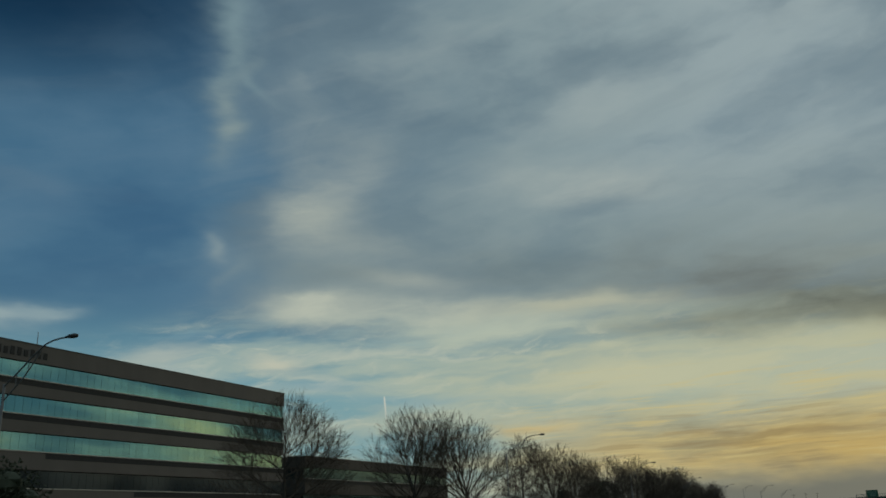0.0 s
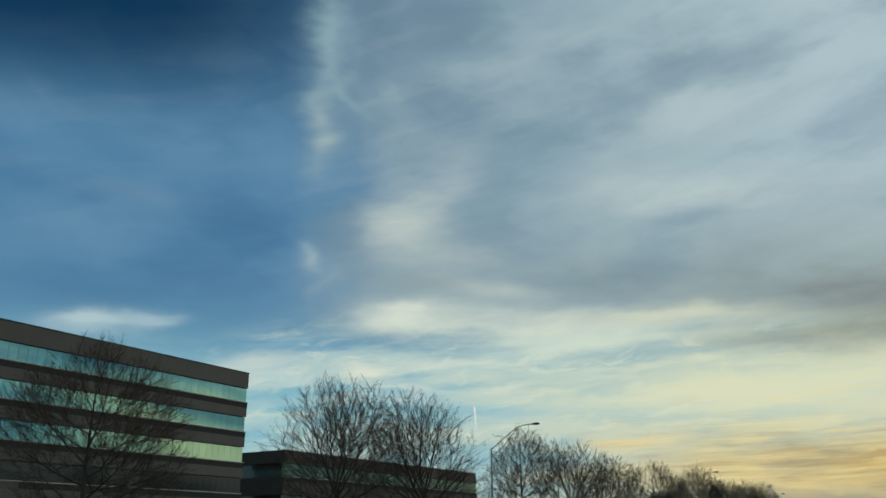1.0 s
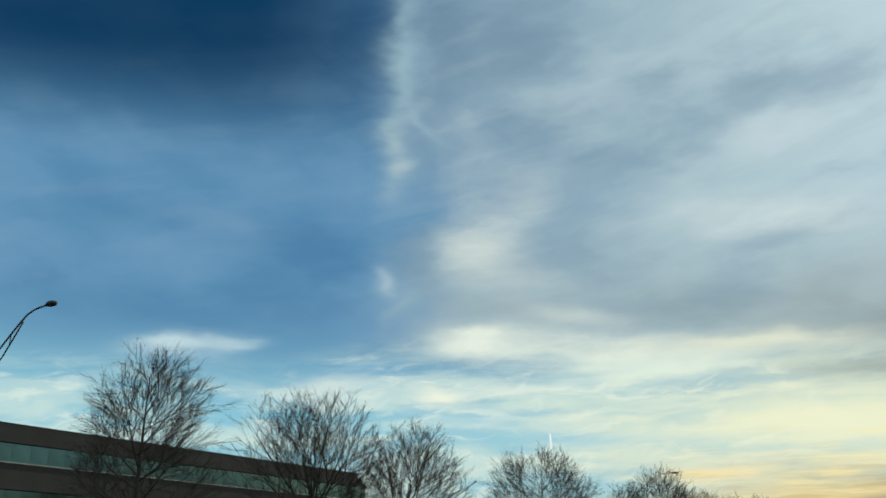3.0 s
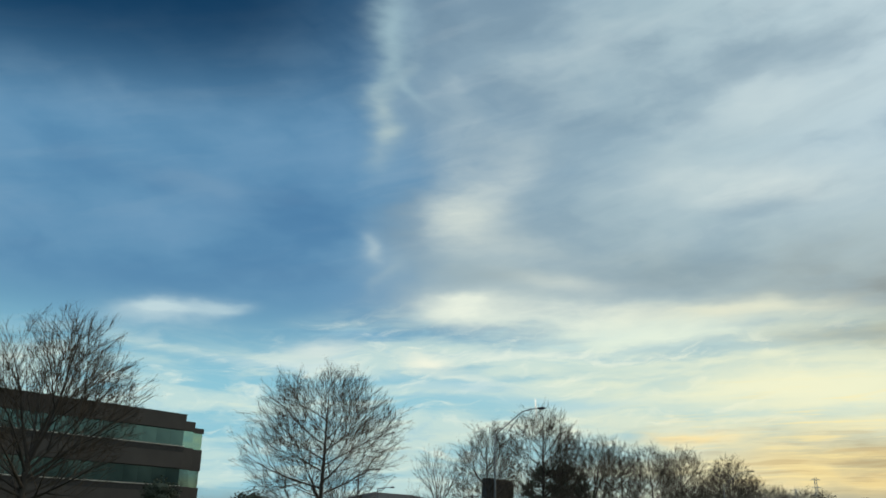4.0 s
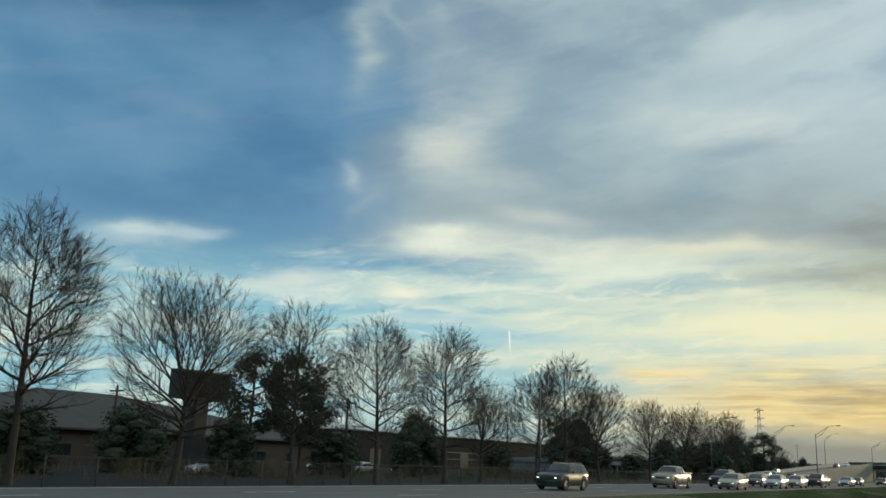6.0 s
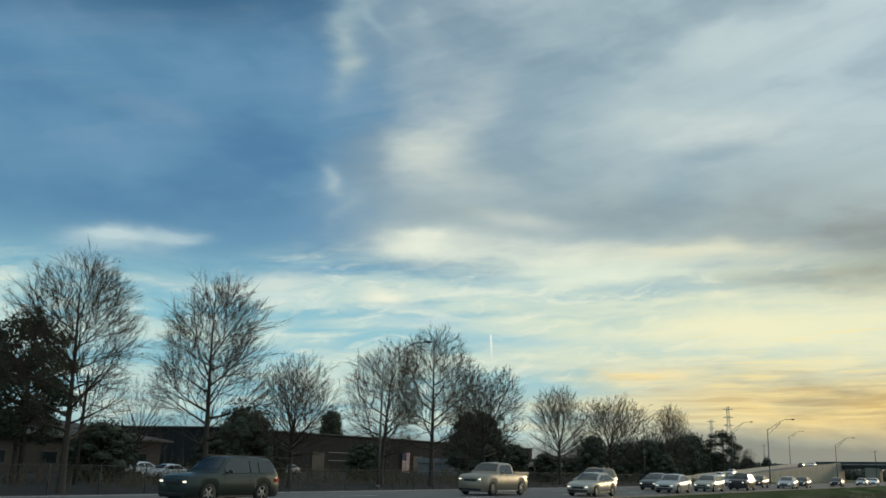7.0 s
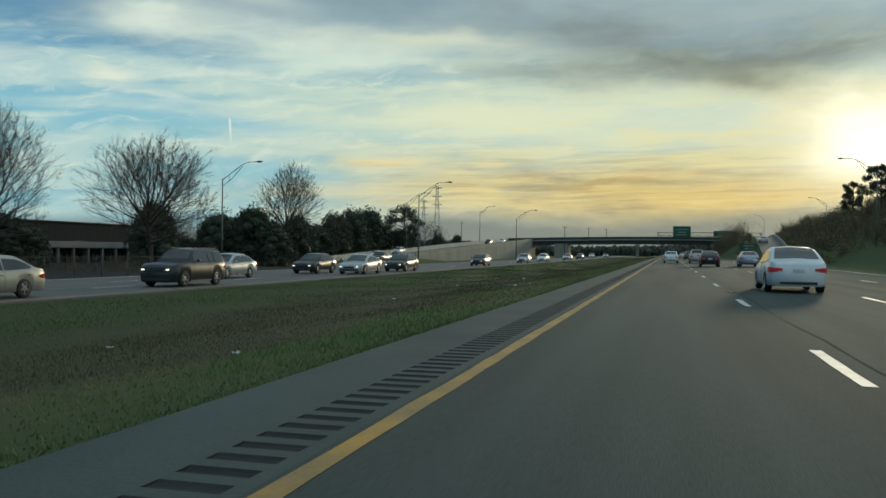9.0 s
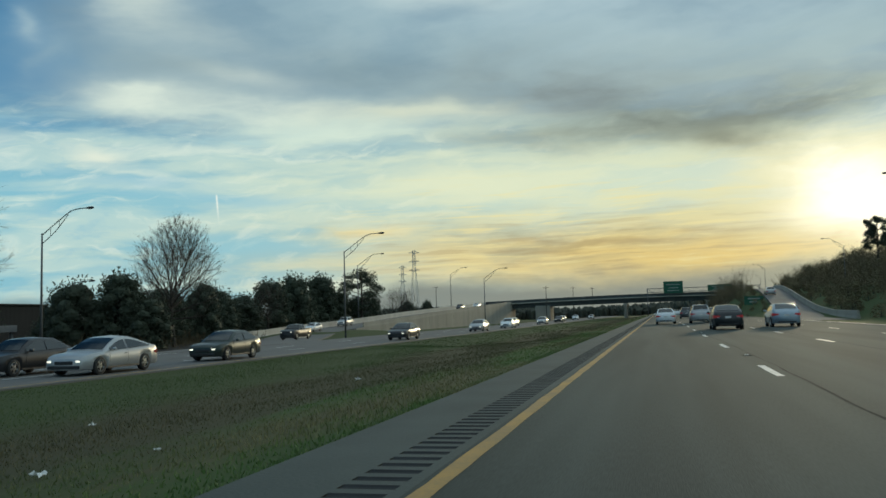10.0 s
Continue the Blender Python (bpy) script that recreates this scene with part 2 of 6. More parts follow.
def material(name, a, b=None, rough=0.8, metal=0.0, scale=4.0, fine_scale=60.0, bump=0.0, stretch=(1, 1, 1), vary=0.0, spec=0.5, coat=0.0, span=(0.5, 1.0)):
    """Two colours mixed by noise at two scales, with relief. vary: how far single pieces differ."""
    m = bpy.data.materials.new(name)
    m.use_nodes = True
    nt = m.node_tree
    p = nt.nodes["Principled BSDF"]
    p.inputs["Roughness"].default_value, p.inputs["Metallic"].default_value = rough, metal
    p.inputs["Specular IOR Level"].default_value = spec
    p.inputs["Coat Weight"].default_value, p.inputs["Coat Roughness"].default_value = coat, 0.12
    b = b or tuple(c * 0.75 for c in a)
    tc = nt.nodes.new("ShaderNodeTexCoord")
    mp = nt.nodes.new("ShaderNodeMapping")
    mp.inputs["Scale"].default_value = stretch
    nt.links.new(tc.outputs["Object"], mp.inputs["Vector"])
    n1, n2 = nt.nodes.new("ShaderNodeTexNoise"), nt.nodes.new("ShaderNodeTexNoise")
    for n, s, d in ((n1, scale, 4), (n2, fine_scale, 3)):
        n.inputs["Scale"].default_value, n.inputs["Detail"].default_value = s, d
        nt.links.new(mp.outputs[0], n.inputs["Vector"])
    add = nt.nodes.new("ShaderNodeMath")
    add.operation = "MULTIPLY_ADD"
    nt.links.new(n2.outputs["Fac"], add.inputs[0])
    add.inputs[1].default_value = 0.5
    nt.links.new(n1.outputs["Fac"], add.inputs[2])
    rg = nt.nodes.new("ShaderNodeMapRange")
    rg.inputs["From Min"].default_value, rg.inputs["From Max"].default_value = span
    nt.links.new(add.outputs[0], rg.inputs["Value"])
    mix = nt.nodes.new("ShaderNodeMix")
    mix.data_type = "RGBA"
    mix.inputs[6].default_value, mix.inputs[7].default_value = (*a, 1), (*b, 1)
    nt.links.new(rg.outputs[0], mix.inputs[0])
    out = mix.outputs[2]
    if vary:
        oi, hs, mr = nt.nodes.new("ShaderNodeObjectInfo"), nt.nodes.new("ShaderNodeHueSaturation"), nt.nodes.new("ShaderNodeMapRange")
        mr.inputs["To Min"].default_value, mr.inputs["To Max"].default_value = 1 - vary, 1 + vary
        nt.links.new(oi.outputs["Random"], mr.inputs["Value"])
        nt.links.new(mr.outputs[0], hs.inputs["Value"])
        nt.links.new(out, hs.inputs["Color"])
        out = hs.outputs[0]
    nt.links.new(out, p.inputs["Base Color"])
    if bump:
        bp = nt.nodes.new("ShaderNodeBump")
        bp.inputs["Strength"].default_value, bp.inputs["Distance"].default_value = bump, 0.02
        nt.links.new(n2.outputs["Fac"], bp.inputs["Height"])
        nt.links.new(bp.outputs[0], p.inputs["Normal"])
    return m


def ditch_tint(m, brown, green):
    """Dead brown growth along the bottom of the ditch, fresh green along the shoulder."""
    nt = m.node_tree
    p = nt.nodes["Principled BSDF"]
    src = p.inputs["Base Color"].links[0].from_socket
    tc, sp, nz = nt.nodes.new("ShaderNodeTexCoord"), nt.nodes.new("ShaderNodeSeparateXYZ"), nt.nodes.new("ShaderNodeTexNoise")
    mp = nt.nodes.new("ShaderNodeMapping")
    mp.inputs["Scale"].default_value = (0.35, 0.10, 1)
    nt.links.new(tc.outputs["Object"], mp.inputs["Vector"])
    nt.links.new(mp.outputs[0], nz.inputs["Vector"])
    nt.links.new(tc.outputs["Object"], sp.inputs[0])
    nz.inputs["Scale"].default_value, nz.inputs["Detail"].default_value = 1.0, 6
    wob = nt.nodes.new("ShaderNodeMath")
    wob.operation = "MULTIPLY_ADD"
    nt.links.new(nz.outputs["Fac"], wob.inputs[0])
    wob.inputs[1].default_value = 6.0
    nt.links.new(sp.outputs[0], wob.inputs[2])
    for lo, hi, colour, k in ((-5.4, -6.9, brown, 0.85), (-11.0, -14.5, green, 0.7), (-4.6, -3.0, green, 0.75)):
        rg, mix = nt.nodes.new("ShaderNodeMapRange"), nt.nodes.new("ShaderNodeMix")
        rg.interpolation_type = "SMOOTHSTEP"
        off = 3.0
        rg.inputs["From Min"].default_value, rg.inputs["From Max"].default_value, rg.inputs["To Max"].default_value = lo + off, hi + off, k
        nt.links.new(wob.outputs[0], rg.inputs["Value"])
        mix.data_type = "RGBA"
        nt.links.new(rg.outputs[0], mix.inputs[0])
        nt.links.new(src, mix.inputs[6])
        mix.inputs[7].default_value = (*colour, 1)
        src = mix.outputs[2]
    nt.links.new(src, p.inputs["Base Color"])


def glow(name, colour, strength):
    m = bpy.data.materials.new(name)
    m.use_nodes = True
    p = m.node_tree.nodes["Principled BSDF"]
    p.inputs["Base Color"].default_value = (*colour, 1)
    p.inputs["Emission Color"].default_value = (*colour, 1)
    p.inputs["Emission Strength"].default_value = strength
    return m


M_ASPHALT = material("asphalt", (0.073, 0.090, 0.082), (0.041, 0.052, 0.047), 0.9, scale=0.35, fine_scale=45, bump=0.12, stretch=(2.2, 0.12, 1), spec=0.25, span=(0.58, 0.92))
M_SHOULDER = material("shoulder_asphalt", (0.086, 0.103, 0.097), (0.060, 0.073, 0.068), 0.9, scale=0.8, fine_scale=28, bump=0.25, stretch=(1, 0.7, 1), spec=0.25)
M_FARROAD = material("worn_concrete_road", (0.16, 0.155, 0.15), (0.11, 0.108, 0.105), 0.85, scale=0.4, fine_scale=30, bump=0.2, stretch=(2, 0.3, 1), spec=0.3)
# grooves: dirt plus painted-in shade; also the sill shade strips and roof lettering
M_GROOVE = material("dirt_and_shade_dark", (0.055, 0.055, 0.055), (0.035, 0.035, 0.035), 0.95, scale=3, spec=0.1)
M_YELLOW = material("yellow_line_paint", (0.52, 0.27, 0.03), (0.25, 0.155, 0.05), 0.6, scale=1.4, fine_scale=25, bump=0.1)
M_WHITE = material("white_line_paint", (0.72, 0.72, 0.70), (0.45, 0.45, 0.44), 0.6, scale=1.5, fine_scale=25, bump=0.1)
M_TAR = material("tar_seal", (0.042, 0.044, 0.042), (0.055, 0.057, 0.055), 0.95, scale=2, spec=0.05)
M_SOIL = material("grass_ground", (0.058, 0.088, 0.032), (0.092, 0.088, 0.044), 0.95, scale=0.5, fine_scale=6, bump=0.4, stretch=(1.0, 0.16, 1), spec=0.1, span=(0.62, 0.88))
M_GRASS = material("grass_blade", (0.115, 0.190, 0.055), (0.200, 0.180, 0.088), 0.8, scale=0.5, fine_scale=2.2, stretch=(1.0, 0.16, 1), spec=0.15, span=(0.62, 0.88))
ditch_tint(M_SOIL, (0.066, 0.060, 0.036), (0.056, 0.084, 0.032))
ditch_tint(M_GRASS, (0.108, 0.100, 0.054), (0.098, 0.152, 0.052))
M_BARK = material("grey_brown_bark", (0.090, 0.076, 0.066), (0.052, 0.045, 0.040), 0.9, scale=3, fine_scale=30, bump=0.5, stretch=(1, 1, 0.3), spec=0.1)
M_TWIG = material("winter_twig", (0.105, 0.083, 0.066), (0.066, 0.052, 0.043), 0.9, scale=0.6, fine_scale=8, spec=0.1)
M_BRUSH = material("dry_brush", (0.20, 0.150, 0.092), (0.13, 0.105, 0.066), 0.9, scale=0.25, fine_scale=5, spec=0.1)
# brush tone greyed, with the haze of distance painted into it
M_FARWOOD = material("far_hazed_wood", (0.115, 0.112, 0.088), (0.075, 0.078, 0.064), 0.95, scale=0.05, fine_scale=0.6, spec=0.05)
M_LEAF = material("evergreen_leaf", (0.050, 0.062, 0.042), (0.072, 0.084, 0.056), 0.7, scale=0.8, fine_scale=6, vary=0.15, spec=0.25)
M_SHRUB = material("brown_winter_leaf", (0.150, 0.124, 0.070), (0.210, 0.165, 0.095), 0.85, scale=0.6, fine_scale=5, vary=0.25, spec=0.1)
M_STEEL = material("galvanised_steel", (0.17, 0.175, 0.18), (0.11, 0.115, 0.12), 0.6, 0.5, scale=2, fine_scale=30)
M_FENCE = material("dull_fence_wire", (0.07, 0.07, 0.07), (0.05, 0.05, 0.05), 0.7, 0.3, scale=3)
# paler than the near steel: haze over the towers put into the colour
M_TOWER = material("far_hazed_steel", (0.5, 0.5, 0.5), (0.42, 0.42, 0.42), 0.7, 0.0, scale=1)
M_LAMPHEAD = material("dark_lamp_housing", (0.10, 0.10, 0.105), (0.06, 0.06, 0.065), 0.55, 0.3, scale=6)
M_CONC = material("pale_concrete", (0.50, 0.47, 0.42), (0.36, 0.34, 0.30), 0.85, scale=0.5, fine_scale=12, bump=0.3, stretch=(1, 1, 0.4))
M_TANWALL = material("tan_retaining_wall", (0.36, 0.33, 0.28), (0.26, 0.24, 0.205), 0.9, scale=0.25, fine_scale=8, bump=0.3, stretch=(1, 1, 0.35))
M_GIRDER = material("weathered_girder", (0.075, 0.085, 0.085), (0.05, 0.055, 0.055), 0.7, 0.2, scale=0.6, fine_scale=8)
M_BRICK = material("brown_grey_precast", (0.112, 0.103, 0.096), (0.088, 0.081, 0.076), 0.85, scale=0.35, fine_scale=14, bump=0.25, stretch=(1, 1, 0.5))
M_BRICK2 = material("dark_brown_brick", (0.062, 0.056, 0.053), (0.045, 0.041, 0.039), 0.9, scale=0.4, fine_scale=16, bump=0.3)
M_ROOF = material("roof_membrane", (0.07, 0.07, 0.07), (0.05, 0.05, 0.05), 0.9, scale=0.4)


def coated_glass(name, sky_tones, rough, metal, vary):
    """Mirror-coated glazing; uneven sky reflections are painted as tint drifting along the facade, each pane a little
    different.
    """
    m = bpy.data.materials.new(name)
    m.use_nodes = True
    nt = m.node_tree
    p = nt.nodes["Principled BSDF"]
    p.inputs["Roughness"].default_value, p.inputs["Metallic"].default_value = rough, metal
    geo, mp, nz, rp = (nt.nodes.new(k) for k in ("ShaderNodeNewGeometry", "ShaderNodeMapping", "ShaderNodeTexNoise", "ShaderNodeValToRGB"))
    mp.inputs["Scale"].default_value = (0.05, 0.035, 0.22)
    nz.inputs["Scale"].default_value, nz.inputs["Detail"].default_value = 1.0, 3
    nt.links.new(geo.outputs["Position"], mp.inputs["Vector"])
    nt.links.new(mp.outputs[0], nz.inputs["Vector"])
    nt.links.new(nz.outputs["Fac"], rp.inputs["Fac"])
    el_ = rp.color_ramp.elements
    el_[0].position, el_[0].color = 0.36, (*sky_tones[0], 1)
    el_[1].position, el_[1].color = 0.66, (*sky_tones[2], 1)
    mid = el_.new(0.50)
    mid.color = (*sky_tones[1], 1)
    oi, hs, mr = nt.nodes.new("ShaderNodeObjectInfo"), nt.nodes.new("ShaderNodeHueSaturation"), nt.nodes.new("ShaderNodeMapRange")
    mr.inputs["To Min"].default_value, mr.inputs["To Max"].default_value = 1 - vary, 1 + vary
    nt.links.new(oi.outputs["Random"], mr.inputs["Value"])
    nt.links.new(mr.outputs[0], hs.inputs["Value"])
    nt.links.new(rp.outputs["Color"], hs.inputs["Color"])
    nt.links.new(hs.outputs[0], p.inputs["Base Color"])
    bp, nb = nt.nodes.new("ShaderNodeBump"), nt.nodes.new("ShaderNodeTexNoise")
    nb.inputs["Scale"].default_value = 0.9
    nt.links.new(geo.outputs["Position"], nb.inputs["Vector"])
    nt.links.new(nb.outputs["Fac"], bp.inputs["Height"])
    bp.inputs["Strength"].default_value, bp.inputs["Distance"].default_value = 0.12, 0.05
    nt.links.new(bp.outputs[0], p.inputs["Normal"])
    return m


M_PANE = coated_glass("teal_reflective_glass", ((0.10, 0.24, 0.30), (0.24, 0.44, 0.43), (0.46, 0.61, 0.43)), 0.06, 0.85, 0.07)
M_PANE2 = material("dim_green_glass", (0.10, 0.17, 0.16), (0.06, 0.11, 0.11), 0.08, 0.7, scale=0.12, fine_scale=0.5, vary=0.12)
M_DARKGLASS = material("dark_glazing", (0.02, 0.03, 0.035), (0.015, 0.022, 0.026), 0.08, 0.0, scale=1, spec=0.6)
M_MULLION = material("dark_mullion", (0.06, 0.065, 0.065), (0.045, 0.05, 0.05), 0.5, 0.4, scale=3)
M_LOT = material("dark_lot_asphalt", (0.042, 0.043, 0.043), (0.030, 0.031, 0.031), 0.95, scale=0.3, fine_scale=20, bump=0.2, spec=0.08)
M_SHEDWALL = material("pale_block_wall", (0.22, 0.22, 0.22), (0.16, 0.16, 0.16), 0.85, scale=0.4, fine_scale=8)
M_WAREHOUSE = material("dark_metal_cladding", (0.034, 0.035, 0.037), (0.024, 0.025, 0.027), 0.85, 0.0, scale=0.4, fine_scale=4, stretch=(4, 4, 0.3), spec=0.1)
M_SIGNGREEN = material("green_sign_face", (0.014, 0.11, 0.060), (0.012, 0.085, 0.046), 0.5, scale=1.0)
M_SIGNTEXT = material("dull_sign_text", (0.34, 0.38, 0.35), (0.26, 0.30, 0.27), 0.7, scale=2)
M_SIGNBACK = material("sign_back", (0.05, 0.05, 0.05), (0.035, 0.035, 0.036), 0.7, scale=1.5)
M_RED = material("flag_red", (0.30, 0.035, 0.04), (0.24, 0.03, 0.035), 0.8, scale=2)
M_FLAGWHITE = material("flag_white", (0.74, 0.72, 0.68), (0.60, 0.58, 0.55), 0.8, scale=2)
M_NAVY = material("flag_navy", (0.02, 0.03, 0.10), (0.015, 0.02, 0.08), 0.8, scale=2)
M_RUBBER = material("tyre_rubber", (0.022, 0.022, 0.022), (0.03, 0.03, 0.03), 0.85, scale=8)
M_RIM = material("alloy_rim", (0.55, 0.56, 0.57), (0.42, 0.43, 0.44), 0.3, 0.9, scale=6)
M_TRIM = material("black_trim", (0.02, 0.02, 0.021), (0.03, 0.03, 0.03), 0.5, scale=6)
M_CARGLASS = material("car_glass", (0.018, 0.024, 0.026), (0.012, 0.016, 0.018), 0.05, 0.0, scale=2, spec=0.8)
M_TAIL = glow("tail_light_red", (0.42, 0.018, 0.02), 0.12)
M_TAILOFF = material("tail_lens", (0.35, 0.015, 0.015), (0.25, 0.01, 0.01), 0.2, scale=8)
M_HEAD = glow("head_light", (1.0, 0.93, 0.76), 1.25)
M_PAPER = material("litter_paper", (0.75, 0.75, 0.73), (0.6, 0.6, 0.58), 0.8, scale=9)


def paint(name, c, metal=0.35):
    return material(name, c, tuple(v * 0.88 for v in c), 0.36, metal, scale=1.2, fine_scale=9, coat=0.35, spec=0.35)


PAINT = {
    "white": paint("white_car_paint", (0.80, 0.82, 0.84), 0.0), "silver": paint("silver_car_paint", (0.46, 0.47, 0.48)),
    "champagne": paint("champagne_car_paint", (0.44, 0.42, 0.36)), "tan": paint("tan_car_paint", (0.32, 0.28, 0.22)),
    "dark": paint("near_black_car_paint", (0.035, 0.036, 0.04)), "grey": paint("dark_grey_car_paint", (0.10, 0.105, 0.11)),
    "green": paint("dark_green_car_paint", (0.03, 0.045, 0.04)), "red": paint("dark_red_car_paint", (0.17, 0.022, 0.025)),
    "blue": paint("pale_blue_car_paint", (0.38, 0.45, 0.52)),
}

# ---- building blocks ----

def mesh_of(name, verts, faces, mats, index=None, smooth=False):
    me = bpy.data.meshes.new(name)
    me.from_pydata([tuple(v) for v in verts], [], [tuple(f) for f in faces])
    for m in (mats if isinstance(mats, (list, tuple)) else [mats]):
        me.materials.append(m)
    if index is not None:
        me.polygons.foreach_set("material_index", index)
    if smooth:
        me.polygons.foreach_set("use_smooth", [True] * len(me.polygons))
    me.update()
    return me


def part(name, bm, mat, parent, label=""):
    """Links a bmesh as one mesh object under a thing or a part."""
    me = bpy.data.meshes.new(name)
    bm.normal_update()
    bm.to_mesh(me)
    bm.free()
    me.materials.append(mat)
    ob = new(name, me)
    ob.parent = parent
    if label:
        ob["label"] = label
    return ob


def put(name, me, parent=None, m=None):
    ob = new(name, me)
    ob.parent = parent
    if m is not None:
        ob.matrix_basis = m
    return ob


def box(x0, x1, y0, y1, z0, z1, bevel=0.0, bm=None):
    bm = bm or bmesh.new()
    r = bmesh.ops.create_cube(bm, size=1, matrix=Matrix.Translation(((x0 + x1) / 2, (y0 + y1) / 2, (z0 + z1) / 2)) @ Matrix.Diagonal((x1 - x0, y1 - y0, z1 - z0, 1)))
    if bevel:
        es = {e for v in r["verts"] for e in v.link_edges}
        bmesh.ops.bevel(bm, geom=list(es), offset=bevel, segments=2, affect="EDGES", profile=0.5)
    return bm


def tube(path, radii, sides, verts, faces, cap=False):
    """Adds a tapered tube along a path to vertex and face lists."""
    base = len(verts)
    path = [Vector(p) for p in path]
    for i, p in enumerate(path):
        d = (path[min(i + 1, len(path) - 1)] - path[max(i - 1, 0)])
        d = d.normalized() if d.length > 1e-9 else Vector((0, 0, 1))
        a = d.cross(Vector((0.31, 0.95, 0.05)))
        a = a.normalized() if a.length > 1e-4 else Vector((1, 0, 0))
        b = d.cross(a)
        for k in range(sides):
            t = 2 * math.pi * k / sides
            verts.append(p + (a * math.cos(t) + b * math.sin(t)) * radii[i])
    for i in range(len(path) - 1):
        for k in range(sides):
            k2 = (k + 1) % sides
            faces.append((base + i * sides + k, base + i * sides + k2, base + (i + 1) * sides + k2, base + (i + 1) * sides + k))
    if cap:
        faces.append(tuple(base + k for k in reversed(range(sides))))
        faces.append(tuple(base + (len(path) - 1) * sides + k for k in range(sides)))


def empty(name, m=None):
    e = new(name)
    if m is not None:
        e.matrix_basis = m
    return e


def smooth(a, b, x):
    t = min(1, max(0, (x - a) / (b - a)))
    return t * t * (3 - 2 * t)


# ---- ground and roads ----
FAR_Z = -1.4                       # level of the land beyond the far carriageway


ROAD_Z = -0.6                      # level of the far carriageway
RR = [(375, -0.02), (395, 0.05), (415, 0.7), (440, 2.2), (465, 3.9), (490, 5.3), (515, 6.2), (560, 6.6)]


def near_ramp_z(y):
    for (a, za), (b, zb) in zip(RR, RR[1:]):
        if y <= b:
            return za + (zb - za) * (y - a) / (b - a)
    return RR[-1][1]


def ground_z(x, y):
    if x > 13.4:
        hill = 0.30 * (x - 16) * smooth(16, 24, x) if x < 60 else 13.2
        bank = (near_ramp_z(y) - 0.25) * smooth(13.4, 12.8 + (y - 375) * 0.075, x) * (1 - smooth(620, 760, y)) if y > 395 else 0.0
        return -0.06 + max(hill * smooth(250, 380, y) * (1 - smooth(720, 900, y)), bank)
    if x > -3.4:
        return -0.06
    if x > -19.8:
        u = (x + 3.4) / -16.4
        return -0.06 - 0.6 * u - 0.38 * math.sin(math.pi * u) ** 1.5 + 0.03 * math.sin(y * 0.31 + x) * math.sin(math.pi * u)
    if x > -32:
        return ROAD_Z - 0.06
    bank = 0.85 * smooth(402, 426, y) * (1 - smooth(440, 455, y)) * smooth(-43, -52, x) * (1 - smooth(-64, -72, x))
    return ROAD_Z - 0.06 + (FAR_Z - ROAD_Z + 0.06) * smooth(-32, -40, x) + bank


def make_ground():
    xs = [-4500, -2000, -900, -400, -220, -140, -110, -90, -75, -65, -58, -52, -47, -43, -40, -38, -36, -34, -32.5, -32]
    xs += [-28, -24, -19.8] + [-19.8 + 16.4 * k / 18 for k in range(1, 18)] + [-3.4, 0, 5, 10, 13.4, 14, 15, 16, 17, 18.5, 20, 22, 24, 27, 31, 36, 42, 50, 60, 90, 160, 400, 1200, 4500]
    ys = [-4500, -1500, -500, -200, -80] + list(range(-20, 200, 20)) + list(range(200, 420, 4)) + list(range(420, 760, 15)) + [800, 900, 1100, 1500, 2500, 4700]
    verts = [(x, y, ground_z(x, y)) for y in ys for x in xs]
    w = len(xs)
    faces = [(j * w + i, j * w + i + 1, (j + 1) * w + i + 1, (j + 1) * w + i) for j in range(len(ys) - 1) for i in range(w - 1)]
    ob = put("ground", mesh_of("ground", verts, faces, M_SOIL, smooth=True))
    tagged(ob, "worn green winter grass verge and median", "ground", kind="structure")


def slab(name, x0, x1, y0, y1, z, mat, label, step_y=20.0, cat="road"):
    n = max(1, int((y1 - y0) / step_y))
    bm = bmesh.new()
    for j in range(n):
        a, b = y0 + (y1 - y0) * j / n, y0 + (y1 - y0) * (j + 1) / n
        v = [bm.verts.new(c) for c in ((x0, a, z), (x1, a, z), (x1, b, z), (x0, b, z))]
        bm.faces.new(v)
    bmesh.ops.remove_doubles(bm, verts=bm.verts, dist=1e-4)
    r = bmesh.ops.extrude_face_region(bm, geom=list(bm.faces))
    for v in (g for g in r["geom"] if isinstance(g, bmesh.types.BMVert)):
        v.co.z -= 0.25
    bmesh.ops.recalc_face_normals(bm, faces=bm.faces)
    ob = part(name, bm, mat, None)
    return tagged(ob, label, cat, kind="structure")


make_ground()
Y0, Y1 = -250, 775
slab("road", -1.95, 13.4, Y0, Y1, 0.0, M_ASPHALT, "dark worn asphalt motorway lanes")
slab("shoulder_1", -3.4, -2.62, Y0, Y1, 0.0, M_SHOULDER, "grey asphalt strip beside the grass median", cat="shoulder")
slab("road_far", -31.6, -19.8, Y0, Y1, ROAD_Z, M_FARROAD, "pale worn far carriageway of the motorway")


